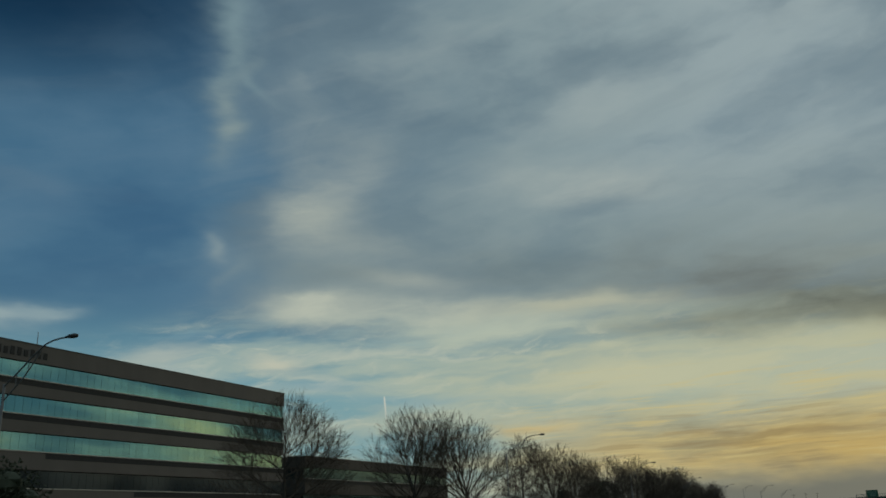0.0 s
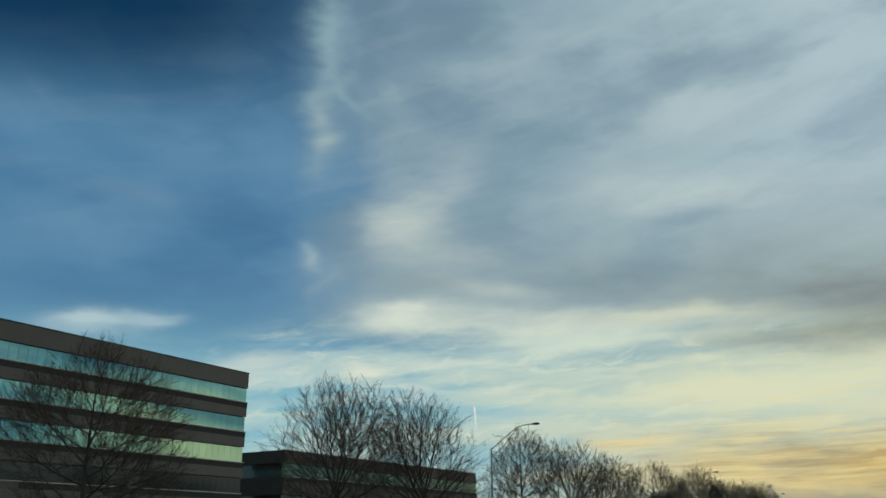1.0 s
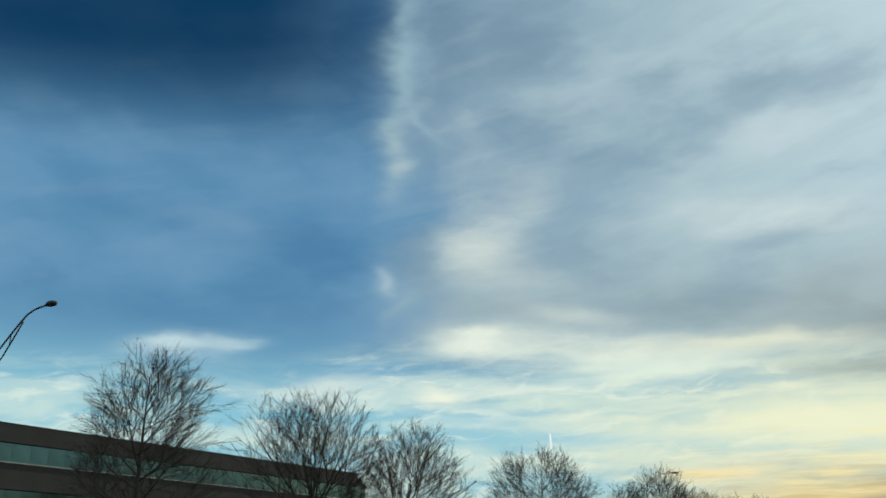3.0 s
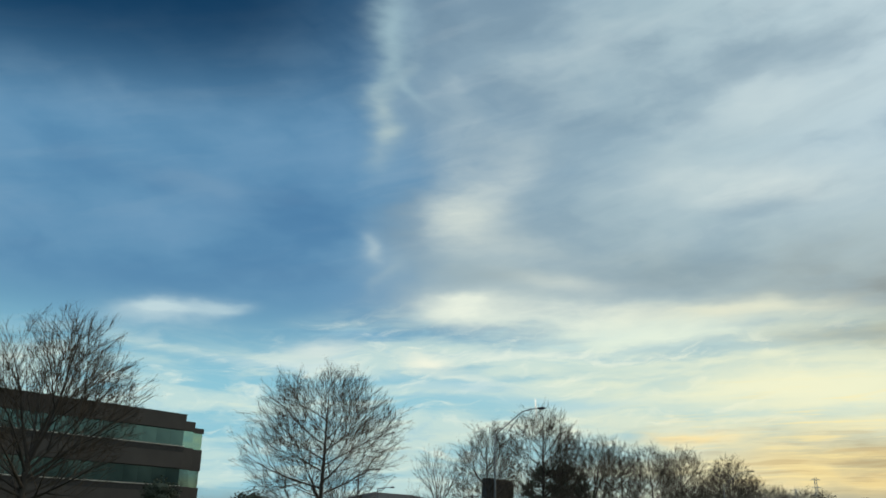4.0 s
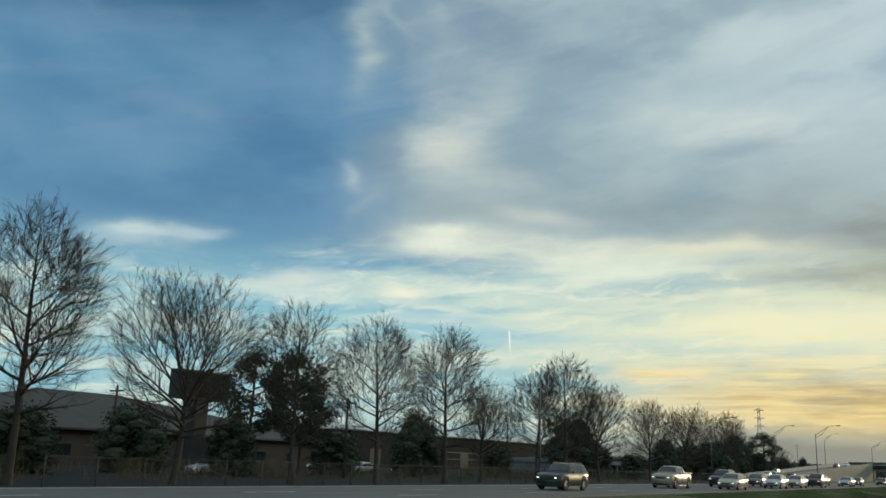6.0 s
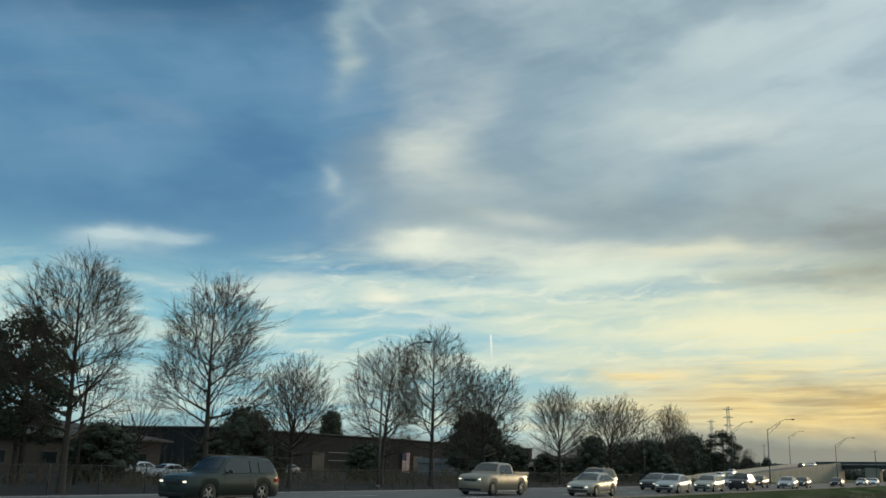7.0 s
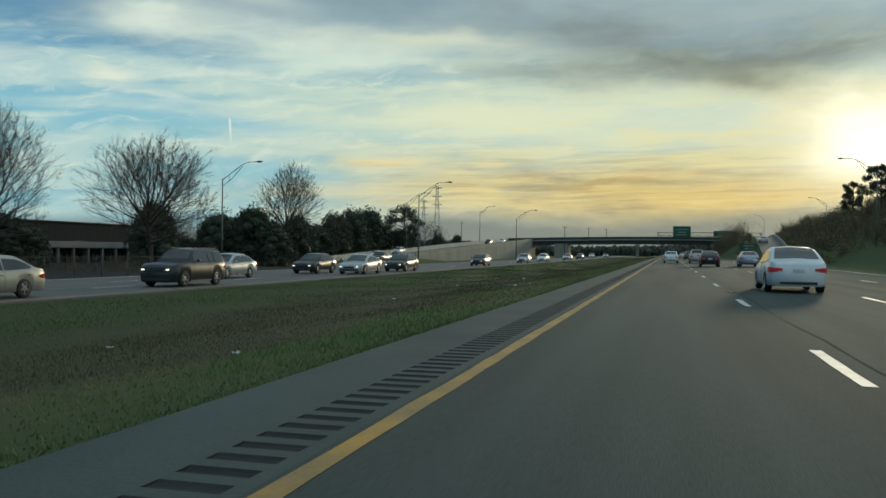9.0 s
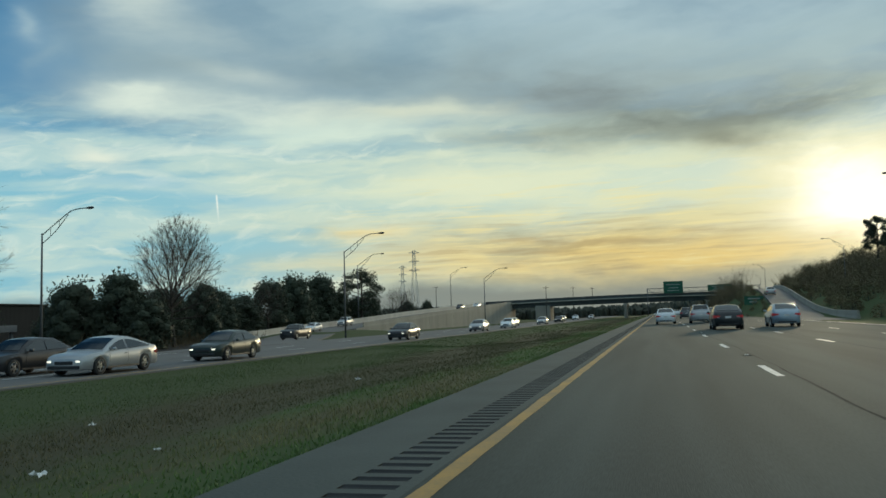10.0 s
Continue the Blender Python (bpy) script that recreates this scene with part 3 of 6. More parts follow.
def make_rumble():
    """Milled shoulder strip: a shallow groove every foot."""
    x0, x1, y = -2.62, -1.95, -20.0
    g0, g1 = -2.50, -2.06
    verts, faces, idx = [], [], []

    def quad(a, b, m):
        i = len(verts)
        verts.extend([a[0], a[1], b[1], b[0]])
        faces.append((i, i + 1, i + 2, i + 3))
        idx.append(m)

    while y < 640:
        ya, yb, yc = y, y + 0.145, y + 0.305
        quad(((x0, ya, 0), (x1, ya, 0)), ((x0, yb, 0), (x1, yb, 0)), 0)
        quad(((x0, yb, 0), (g0, yb, 0)), ((x0, yc, 0), (g0, yc, 0)), 0)
        quad(((g1, yb, 0), (x1, yb, 0)), ((g1, yc, 0), (x1, yc, 0)), 0)
        cut = [(yb, 0), (yb + 0.03, -0.011), (yb + 0.08, -0.014), (yc - 0.03, -0.011), (yc, 0)]
        # groove faces coloured darker for dirt and the shade inside them
        for (p, pz), (q, qz) in zip(cut, cut[1:]):
            quad(((g0, p, pz), (g1, p, pz)), ((g0, q, qz), (g1, q, qz)), 1)
        quad(((g0, yb, 0), (g0, yb + 0.08, -0.014)), ((g0, yc, 0), (g0, yc, 0)), 1)
        y = yc
    ob = put("rumble_strip", mesh_of("rumble_strip", verts, faces, [M_SHOULDER, M_GROOVE], idx))
    tagged(ob, "milled rumble strip in the grey asphalt shoulder", "rumble strip", kind="structure")


make_rumble()
slab("car_park", -107.5, -44.0, -60, 398, FAR_Z + 0.03, M_LOT, "dark asphalt car park beyond the trees", cat="car park")


def stripe(name, x0, x1, y0, y1, mat, worn=0.0, z=0.0):
    """A painted line, 5 mm thick, with an uneven edge."""
    rng = random.Random(int(x0 * 97 + y0))
    n = max(2, int((y1 - y0) / 0.7))
    bm = bmesh.new()
    rows = []
    for j in range(n + 1):
        y = y0 + (y1 - y0) * j / n
        rows.append([bm.verts.new((x0 + rng.uniform(-worn, worn), y, z + 0.005)), bm.verts.new((x1 + rng.uniform(-worn, worn), y, z + 0.005))])
    for a, b in zip(rows, rows[1:]):
        bm.faces.new((a[0], a[1], b[1], b[0]))
    return part(name, bm, mat, None)


yl = stripe("yellow_line", -1.90, -1.74, Y0, 770, M_YELLOW, 0.012)
tagged(yl, "worn solid yellow edge line on the asphalt", "road marking", kind="structure")
wl = stripe("white_line", 13.0, 13.14, Y0, 385, M_WHITE, 0.01)
tagged(wl, "solid white edge line on the asphalt", "road marking", kind="structure")
fl = stripe("white_line", -31.0, -30.86, Y0, 340, M_WHITE, 0.01, ROAD_Z)
tagged(fl, "solid white edge line of the far carriageway", "road marking", kind="structure")
fy = stripe("yellow_line", -20.35, -20.2, Y0, 770, M_YELLOW, 0.01, ROAD_Z)
tagged(fy, "solid yellow edge line of the far carriageway", "road marking", kind="structure")

dash_me = None
for x, first in ((1.83, 293.9), (5.5, 297.0), (9.15, 291.0), (-23.6, 292.0), (-27.1, 298.0)):
    k0 = int((first - 20) / 12.2)
    for k in range(-k0, 26):
        if dash_me is None:
            ob = stripe("lane_dash", -0.07, 0.07, 0, 3.05, M_WHITE, 0.008)
            dash_me = ob.data
        else:
            ob = new("lane_dash", dash_me)
        ob.location = (x, first + 12.2 * k, 0 if x > -10 else ROAD_Z)
        tagged(ob, "short worn white lane dash on the asphalt", "road marking", "lane dashes", "structure")


def make_seams():
    """Dark tar joints between the lanes, wandering a little."""
    for x in (2.12, 5.78):
        rng = random.Random(int(x * 10))
        verts, faces = [], []
        y, off = 200.0, 0.0
        while y < 520:
            off = max(-0.12, min(0.12, off + rng.uniform(-0.03, 0.03)))
            w = rng.uniform(0.008, 0.024)
            verts += [(x + off - w, y, 0.003), (x + off + w, y, 0.003)]
            y += 0.9
        for i in range(0, len(verts) - 2, 2):
            faces.append((i, i + 1, i + 3, i + 2))
        ob = put("tar_seam", mesh_of("tar_seam", verts, faces, M_TAR))
        tagged(ob, "thin dark tar joint along the lane", "road seam", kind="structure")


make_seams()

# ---- slip roads, walls and the overpass ----
RAMP = [(400, -1.3), (430, -0.5), (460, 0.4), (500, 2.0), (550, 3.7), (600, 5.4), (625, 6.0)]


def ramp_z(y):
    for (a, za), (b, zb) in zip(RAMP, RAMP[1:]):
        if y <= b:
            return za + (zb - za) * (y - a) / (b - a)
    return RAMP[-1][1]


def strip_between(name, left, right, mat, thick, parent=None):
    """A road surface between two edge lines of equal length, with depth."""
    n = len(left)
    verts = list(left) + list(right) + [(x, y, z - thick) for x, y, z in left] + [(x, y, z - thick) for x, y, z in right]
    faces = []
    for i in range(n - 1):
        faces += [(i, n + i, n + i + 1, i + 1), (2 * n + i, 2 * n + i + 1, 3 * n + i + 1, 3 * n + i), (i, i + 1, 2 * n + i + 1, 2 * n + i), (n + i, 3 * n + i, 3 * n + i + 1, n + i + 1)]
    faces += [(0, 2 * n, 3 * n, n), (n - 1, 2 * n - 1, 4 * n - 1, 3 * n - 1)]
    return put(name, mesh_of(name, verts, faces, mat), parent)


def barrier(name, line, height, mat, label, base=None, width=0.38):
    """A concrete parapet with a sloped foot along a line of points; base: the depth below its line."""
    prof = [(-width / 2, -(base or 0.1)), (-width / 2, 0.08), (-0.12, 0.33), (-0.09, height - 0.02), (-0.06, height), (0.06, height), (0.09, height - 0.02), (0.12, 0.33), (width / 2, 0.08), (width / 2, -(base or 0.1))]
    verts, faces = [], []
    m = len(prof)
    for i, (x, y, z) in enumerate(line):
        a, b = Vector(line[max(0, i - 1)]), Vector(line[min(len(line) - 1, i + 1)])
        d = (b - a).normalized()
        nx, ny = d.y, -d.x
        for o, h in prof:
            verts.append((x + nx * o, y + ny * o, z + h))
    for i in range(len(line) - 1):
        for k in range(m - 1):
            faces.append((i * m + k, i * m + k + 1, (i + 1) * m + k + 1, (i + 1) * m + k))
    faces += [tuple(range(m)), tuple(reversed(range((len(line) - 1) * m, len(line) * m)))]
    ob = put(name, mesh_of(name, verts, faces, mat))
    bm = bmesh.new()
    bm.from_mesh(ob.data)
    bmesh.ops.recalc_face_normals(bm, faces=bm.faces)
    bm.to_mesh(ob.data)
    bm.free()
    return tagged(ob, label, "barrier", kind="structure")


# the slip road that climbs from the far carriageway to the overpass
join = [(-30.8, 330, -0.58), (-37, 354, -0.75), (-47, 378, -1.0), (-55, 400, -1.28)]
join_r = [(-31.0, 356, -0.58), (-34, 370, -0.75), (-41, 386, -1.0), (-47, 402, -1.28)]
slip = strip_between("slip_road", [(x - 1.0, y, z) for x, y, z in join] + [(-63.0, y, ramp_z(y)) for y in range(430, 630, 10)],
                     [(x + 0.6, y, z) for x, y, z in join_r] + [(-54.0, y, ramp_z(y)) for y in range(430, 630, 10)], M_FARROAD, 0.5)
tagged(slip, "pale slip road climbing to the overpass", "road", kind="structure")
barrier("ramp_barrier", [(-59.5, 398, -1.3), (-61.5, 415, -0.95)] + [(-63.4, y, ramp_z(y)) for y in range(430, 626, 10)], 1.05, M_CONC, "whitish concrete parapet along the climbing slip road", 2.0)


def make_ramp_wall():
    holder = empty("retaining_wall")
    tagged(holder, "tan concrete retaining wall under the slip road", "wall", kind="structure")
    y = 436.0
    while y < 606:
        y2 = y + 8.4
        verts = []
        for x in (-53.9, -53.55):
            verts += [(x, y + 0.02, FAR_Z - 0.3), (x, y2 - 0.02, FAR_Z - 0.3), (x, y2 - 0.02, ramp_z(y2) + 0.05), (x, y + 0.02, ramp_z(y) + 0.05)]
        faces = [(0, 1, 2, 3), (7, 6, 5, 4), (0, 4, 5, 1), (1, 5, 6, 2), (2, 6, 7, 3), (3, 7, 4, 0)]
        put("panel", mesh_of("panel", verts, faces, M_TANWALL), holder)
        y = y2
    line = [(-53.75, yy, ramp_z(yy) + 0.05) for yy in range(440, 612, 8)]
    barrier("ramp_parapet", line, 0.9, M_TANWALL, "tan concrete parapet on the retaining wall", 0.1, 0.34)


make_ramp_wall()

# slip road on the near side, climbing the hill
rr_l = [(12.8 + (y - 375) * 0.075, y, z) for y, z in RR]
rr_r = [(17.2 + (y - 375) * 0.078, y, z) for y, z in RR]
nr = strip_between("slip_road", rr_l, rr_r, M_FARROAD, 6.0)
tagged(nr, "pale slip road climbing beside the wooded hill", "road", kind="structure")
barrier("ramp_barrier", [(x + 0.3, y, z) for x, y, z in rr_r], 0.8, M_TANWALL, "pale concrete barrier beside the hill slip road", 1.0)


def make_overpass():
    o = empty("overpass", pose(0, 610, 0))
    tagged(o, "dark steel girder overpass with concrete parapet", "bridge", kind="structure")
    xl, xr = -64.0, 34.0

    def zr(x):
        return (x + 57) * 0.011

    def beam(name, y0, y1, z0, z1, mat):
        verts, faces = [], []
        n = 14
        for i in range(n + 1):
            x = xl + (xr - xl) * i / n
            sag = 0.5 * math.sin(math.pi * i / n)
            for yy, zz in ((y0, z0), (y1, z0), (y1, z1), (y0, z1)):
                verts.append((x, yy, zz + zr(x) + sag))
        for i in range(n):
            for k in range(4):
                k2 = (k + 1) % 4
                faces.append((i * 4 + k, i * 4 + k2, i * 4 + 4 + k2, i * 4 + 4 + k))
        faces += [(3, 2, 1, 0), (n * 4, n * 4 + 1, n * 4 + 2, n * 4 + 3)]
        return put(name, mesh_of(name, verts, faces, mat), o)

    for y in (-5, -2.5, 0, 2.5, 5):
        beam("girder", y - 0.06, y + 0.06, 3.75, 5.3, M_GIRDER)
        beam("flange", y - 0.28, y + 0.28, 3.70, 3.76, M_GIRDER)
    beam("deck", -6.2, 6.2, 5.3, 5.62, M_CONC)
    beam("parapet", -6.2, -5.85, 5.62, 6.65, M_GIRDER)
    beam("parapet", 5.85, 6.2, 5.62, 6.65, M_GIRDER)
    for x, w in ((-42.0, 5.5), (-12.0, 1.1), (16.5, 1.1)):
        for y in (-4.2, 0, 4.2):
            if w > 2 and y != 0:
                continue
            bm = bmesh.new()
            if w > 2:
                box(-w / 2, w / 2, -5.5, 5.5, -2, 4.6, 0.1, bm)
            else:
                bmesh.ops.create_cone(bm, segments=16, radius1=w / 2, radius2=w / 2, depth=6.6, cap_ends=True, matrix=Matrix.Translation((0, 0, 1.3)))
            p = part("abutment" if w > 2 else "column", bm, M_TANWALL, o)
            p.location = (x, y, 0)
        if w < 2:
            part("pier_cap", box(x - 0.7, x + 0.7, -5.6, 5.6, 3.0 + zr(x), 4.1 + zr(x), 0.08), M_TANWALL, o)
    part("abutment", box(25.0, 36, -6, 6, -1, 5.6, 0.1), M_CONC, o)
    part("wing_wall", box(24.4, 25.0, -16, -5.9, -1, 5.0, 0.06), M_CONC, o)


make_overpass()


def sign_gantry(x0, x1, y, z, panels, legs):
    o = empty("sign_gantry", pose(0, y, 0))
    tagged(o, "steel sign gantry with green road signs above the overpass", "sign gantry")
    for zz in (z, z + 1.3):
        v, f = [], []
        tube([(x0, 0, zz), (x1, 0, zz)], [0.11, 0.11], 8, v, f, True)
        put("chord", mesh_of("chord", v, f, M_STEEL, smooth=True), o)
    v, f = [], []
    n = int((x1 - x0) / 1.6)
    for i in range(n):
        a, b = x0 + (x1 - x0) * i / n, x0 + (x1 - x0) * (i + 1) / n
        tube([(a, 0, z if i % 2 else z + 1.3), (b, 0, z + 1.3 if i % 2 else z)], [0.05, 0.05], 5, v, f)
    put("lattice", mesh_of("lattice", v, f, M_STEEL), o)
    for x in legs:
        v, f = [], []
        tube([(x, 0, -0.1), (x, 0, z + 1.4)], [0.2, 0.16], 10, v, f, True)
        put("leg", mesh_of("leg", v, f, M_STEEL, smooth=True), o)
    for cx, cz, w, h in panels:
        pn = part("sign_panel", box(cx - w / 2, cx + w / 2, -0.42, -0.32, cz - h / 2, cz + h / 2, 0.03), M_SIGNGREEN, o, "dark green sign panel")
        for zz, ww in ((cz + h * 0.22, w * 0.7), (cz - h * 0.05, w * 0.5), (cz - h * 0.28, w * 0.62)):
            part("text_bar", box(cx - ww / 2, cx + ww / 2, -0.45, -0.424, zz - 0.12, zz + 0.12), M_SIGNTEXT, pn)


sign_gantry(-4, 34, 600, 8.0, [(4.9, 9.6, 6.6, 4.2), (20.5, 8.9, 8.0, 2.2)], (-4, 33.5))


def roadside_sign(x, y, zc):
    o = empty("road_sign", pose(x, y, ground_z(x, y)))
    tagged(o, "small green road sign on two steel posts", "road sign")
    zl = zc - ground_z(x, y)
    for dx_ in (-1.0, 1.0):
        v, f = [], []
        tube([(dx_, 0.06, -0.2), (dx_, 0.06, zl + 0.7)], [0.05, 0.05], 6, v, f, True)
        put("post", mesh_of("post", v, f, M_STEEL), o)
    pn = part("sign_panel", box(-1.7, 1.7, -0.04, 0.0, zl - 0.8, zl + 0.8, 0.01), M_SIGNGREEN, o)
    for zz, ww in ((0.35, 1.1), (-0.25, 0.8)):
        part("text_bar", box(-ww, ww, -0.055, -0.042, zl + zz - 0.14, zl + zz + 0.14), M_SIGNTEXT, pn)


roadside_sign(17.0, 458, 2.75)

# far woods that close the view
def far_woods():
    rng = random.Random(5)
    verts, faces = [], []
    for k in range(4600):
        near_belt = k % 2 == 0
        x = rng.uniform(-210, 130) if near_belt else rng.uniform(-900, 600)
        y = rng.uniform(785, 850) if near_belt else rng.uniform(900, 1150)
        h = rng.uniform(5.5, 9.5) + 1.5 * math.sin(x * 0.031) if near_belt else rng.uniform(6, 13) * (0.75 + 0.25 * math.sin(x * 0.013))
        r = rng.uniform(0.9, 2.3) if near_belt else rng.uniform(1.8, 4.0)
        i = len(verts)
        z = -2.0
        for t in range(6):
            a = t * math.pi / 3 + rng.uniform(-0.3, 0.3)
            verts.append((x + r * math.cos(a) * rng.uniform(0.6, 1.2), y + r * math.sin(a), z + h * rng.uniform(0.55, 0.92)))
        verts += [(x + rng.uniform(-0.6, 0.6), y, z + h), (x, y, z)]
        for t in range(6):
            faces += [(i + t, i + (t + 1) % 6, i + 6), (i + (t + 1) % 6, i + t, i + 7)]
    ob = put("far_woods", mesh_of("far_woods", verts, faces, M_FARWOOD))
    tagged(ob, "low dark distant woods on the horizon", "woods", kind="stuff")


far_woods()

# ---- buildings ----

def pane_mesh(w, h, mat):
    bm = box(-0.03, 0.0, -w / 2, w / 2, -h / 2, h / 2)
    me = bpy.data.meshes.new("pane")
    bm.to_mesh(me)
    bm.free()
    me.materials.append(mat)
    return me


def office(name, label, xf, depth, y0, y1, base, top, bands, mat, pane_w, glass, low_dark=-99.0, shade_len=999.0):
    """A block with strip windows on its road side; bands: (bottom, top) of each strip above the base."""
    o = empty(name, pose(xf, y0, base))
    tagged(o, label, "office building")
    L, H = y1 - y0, top - base
    levels = [0.0]
    for a, b in bands:
        levels += [a - base, b - base]
    levels.append(H)
    for i in range(0, len(levels) - 1, 2):
        part("wall", box(-depth, 0, 0, L, levels[i], levels[i + 1], 0.04), mat, o)
    part("roof", box(-depth + 0.4, -0.4, 0.4, L - 0.4, H + 0.002, H + 0.12), M_ROOF, o)
    part("coping", box(-0.25, 0.06, -0.06, L + 0.06, H, H + 0.10, 0.02), M_MULLION, o)
    n = int(L / pane_w)
    pw = L / n
    for i in range(1, len(levels) - 1, 2):
        za, zb = levels[i], levels[i + 1]
        core = part("window_band", box(-depth + 0.3, -0.45, 0.3, L - 0.3, za, zb), M_DARKGLASS, o, "recessed dark strip window")
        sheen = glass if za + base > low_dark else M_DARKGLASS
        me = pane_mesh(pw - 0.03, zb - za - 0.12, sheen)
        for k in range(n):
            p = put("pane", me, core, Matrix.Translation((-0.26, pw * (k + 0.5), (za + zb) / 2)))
        # end wall glazing
        me2 = pane_mesh((depth - 0.8) / 10 - 0.05, zb - za - 0.12, sheen)
        for k in range(10):
            put("pane", me2, core, Matrix.Translation((-0.4 - (depth - 0.8) * (k + 0.5) / 10, L - 0.16, (za + zb) / 2)) @ Matrix.Rotation(math.pi / 2, 4, "Z"))
        # flat dark strip puts the shade of a recess into colour
        part("sill_shade", box(-0.2, 0.012, max(-0.012, L - shade_len * (0.25 + 0.16 * i)), L + 0.012, za - 0.72, za - 0.09), M_GROOVE, o, "flat dark strip painted as shade under the windows")
        part("sill", box(-0.3, 0.07, -0.03, L + 0.03, za - 0.08, za + 0.03, 0.01), M_CONC, o, "pale thin sill line")
    return o


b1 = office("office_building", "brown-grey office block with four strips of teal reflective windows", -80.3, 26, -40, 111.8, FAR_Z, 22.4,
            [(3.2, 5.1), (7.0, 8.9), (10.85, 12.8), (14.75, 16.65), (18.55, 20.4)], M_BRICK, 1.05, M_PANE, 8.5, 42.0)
part("rooftop_plant", box(-18, -6, 96, 116, 23.8, 25.2, 0.1), M_BRICK, b1)
v, f = [], []
tube([(-1, 105.9, 23.8), (-1, 105.9, 25.6)], [0.05, 0.03], 6, v, f, True)
put("antenna", mesh_of("antenna", v, f, M_STEEL), b1)
for k in range(11):
    part("text_bar", box(0.005, 0.05, 97.6 + k * 0.85, 98.1 + k * 0.85, 22.3, 23.2 - 0.15 * (k % 3 == 1), 0.01), M_GROOVE, b1, "dark illegible roof lettering")

b2 = office("office_building", "dark brown low office block with stepped corner and strip windows", -86.0, 26, 126.0, 183.6, FAR_Z, 13.9,
            [(1.0, 3.0), (5.6, 7.6), (10.2, 12.1)], M_BRICK2, 1.9, M_PANE2)
for i, (back, y0, y1, top) in enumerate(((1.2, 57.6, 60.0, 14.78), (2.4, 60.0, 62.4, 14.24))):
    # corner steps, each set back and a little lower
    for lo, hi in ((0, 2.4), (4.4, 7.0), (9.0, 11.6), (13.6, top)):
        part("wall", box(-24, -back, y0, y1, lo, hi, 0.04), M_BRICK2, b2)
    for za in (2.4, 7.0, 11.6):
        part("pane", box(-23.8, -back - 0.12, y0, y1 - 0.12, za, za + 2.0), M_PANE, b2)


def warehouse(y0, y1, x, depth, top):
    o = empty("warehouse", pose(x, y0, FAR_Z))
    tagged(o, "long dark metal-clad warehouse behind the trees", "warehouse")
    H, L = top - FAR_Z, y1 - y0
    part("wall", box(-depth, 0, 0, L, 0, H - 0.25, 0.03), M_WAREHOUSE, o)
    part("roof", box(-depth - 0.4, 0.4, -0.4, L + 0.4, H - 0.25, H, 0.05), M_ROOF, o)
    k = 6.0
    while k < L - 8:
        part("dock_door", box(0.0, 0.08, k, k + 3.6, 0.05, 3.6, 0.02), M_SIGNBACK, o, "dark roller door")
        k += 17
    for z in (2.1, 3.6):
        part("trim_band", box(0.0, 0.06, L * 0.24, L * 0.41, z, z + 0.14, 0.01), M_SHEDWALL, o, "pale thin band along the wall")
    return o


warehouse(306, 422, -108, 30, 5.7)


def shed(y0, y1, x, top):
    o = empty("low_building", pose(x, y0, FAR_Z))
    tagged(o, "low pale block building with open bays and flat roof", "building")
    H, L = top - FAR_Z, y1 - y0
    part("wall", box(-12, -2.5, 0, L, 0, H - 0.5, 0.03), M_SHEDWALL, o)
    part("roof", box(-12.3, 0.3, -0.3, L + 0.3, H - 0.9, H, 0.05), M_SHEDWALL, o)
    n = 9
    for k in range(n):
        y = L * 0.35 + (L * 0.65 - 0.4) * k / (n - 1)
        part("column", box(-0.35, 0, y, y + 0.35, 0, H - 0.9, 0.02), M_SHEDWALL, o)
    part("bay_glazing", box(-2.5, -2.44, L * 0.35, L - 0.5, 0.1, H - 1.0), M_DARKGLASS, o, "dark bluish bay glazing")
    part("wall", box(-2.5, 0, 0, L * 0.34, 0, H - 0.9, 0.03), M_SHEDWALL, o)


shed(344, 384, -82, 1.8)


def house(x, y):
    o = empty("house", pose(x, y, FAR_Z))
    tagged(o, "dark long single-storey brick building with a hipped roof", "building")
    part("wall", box(-10, 10, -30, 30, 0, 4.2, 0.05), M_BRICK2, o)
    bm = bmesh.new()
    lo = [bm.verts.new(c) for c in ((-11, -31, 4.0), (11, -31, 4.0), (11, 31, 4.0), (-11, 31, 4.0))]
    hi = [bm.verts.new((0, -13, 8.6)), bm.verts.new((0, -2, 8.6))]
    for fc in ((lo[0], lo[1], hi[0]), (lo[1], lo[2], hi[1], hi[0]), (lo[2], lo[3], hi[1]), (lo[3], lo[0], hi[0], hi[1]), (lo[3], lo[2], lo[1], lo[0])):
        bm.faces.new(fc)
    part("roof", bm, M_ROOF, o, "dark shingled hipped roof")
    part("fascia", box(11.0, 11.06, -31, 31, 3.8, 4.02), M_MULLION, o)
    for k in range(10):
        w = part("window", box(10.0, 10.06, -28 + 6 * k, -26 + 6 * k, 0.9, 2.4, 0.02), M_MULLION, o)
        part("pane", box(10.06, 10.08, -27.85 + 6 * k, -26.15 + 6 * k, 1.05, 2.25), M_DARKGLASS, w)


house(-97, 246)


def pylon_sign(x, y):
    o = empty("pylon_sign", pose(x, y, FAR_Z))
    tagged(o, "dark box sign on a thick post", "sign")
    part("post", box(-0.7, 0.7, -0.9, 0.9, 0, 7.8, 0.05), M_SIGNBACK, o)
    part("sign_box", box(-0.9, 0.9, -3.6, 3.6, 7.6, 10.8, 0.08), M_SIGNBACK, o)
    part("sign_face", box(0.9, 0.96, -3.35, 3.35, 7.85, 10.55, 0.02), M_WAREHOUSE, o)


pylon_sign(-75.9, 239.5)


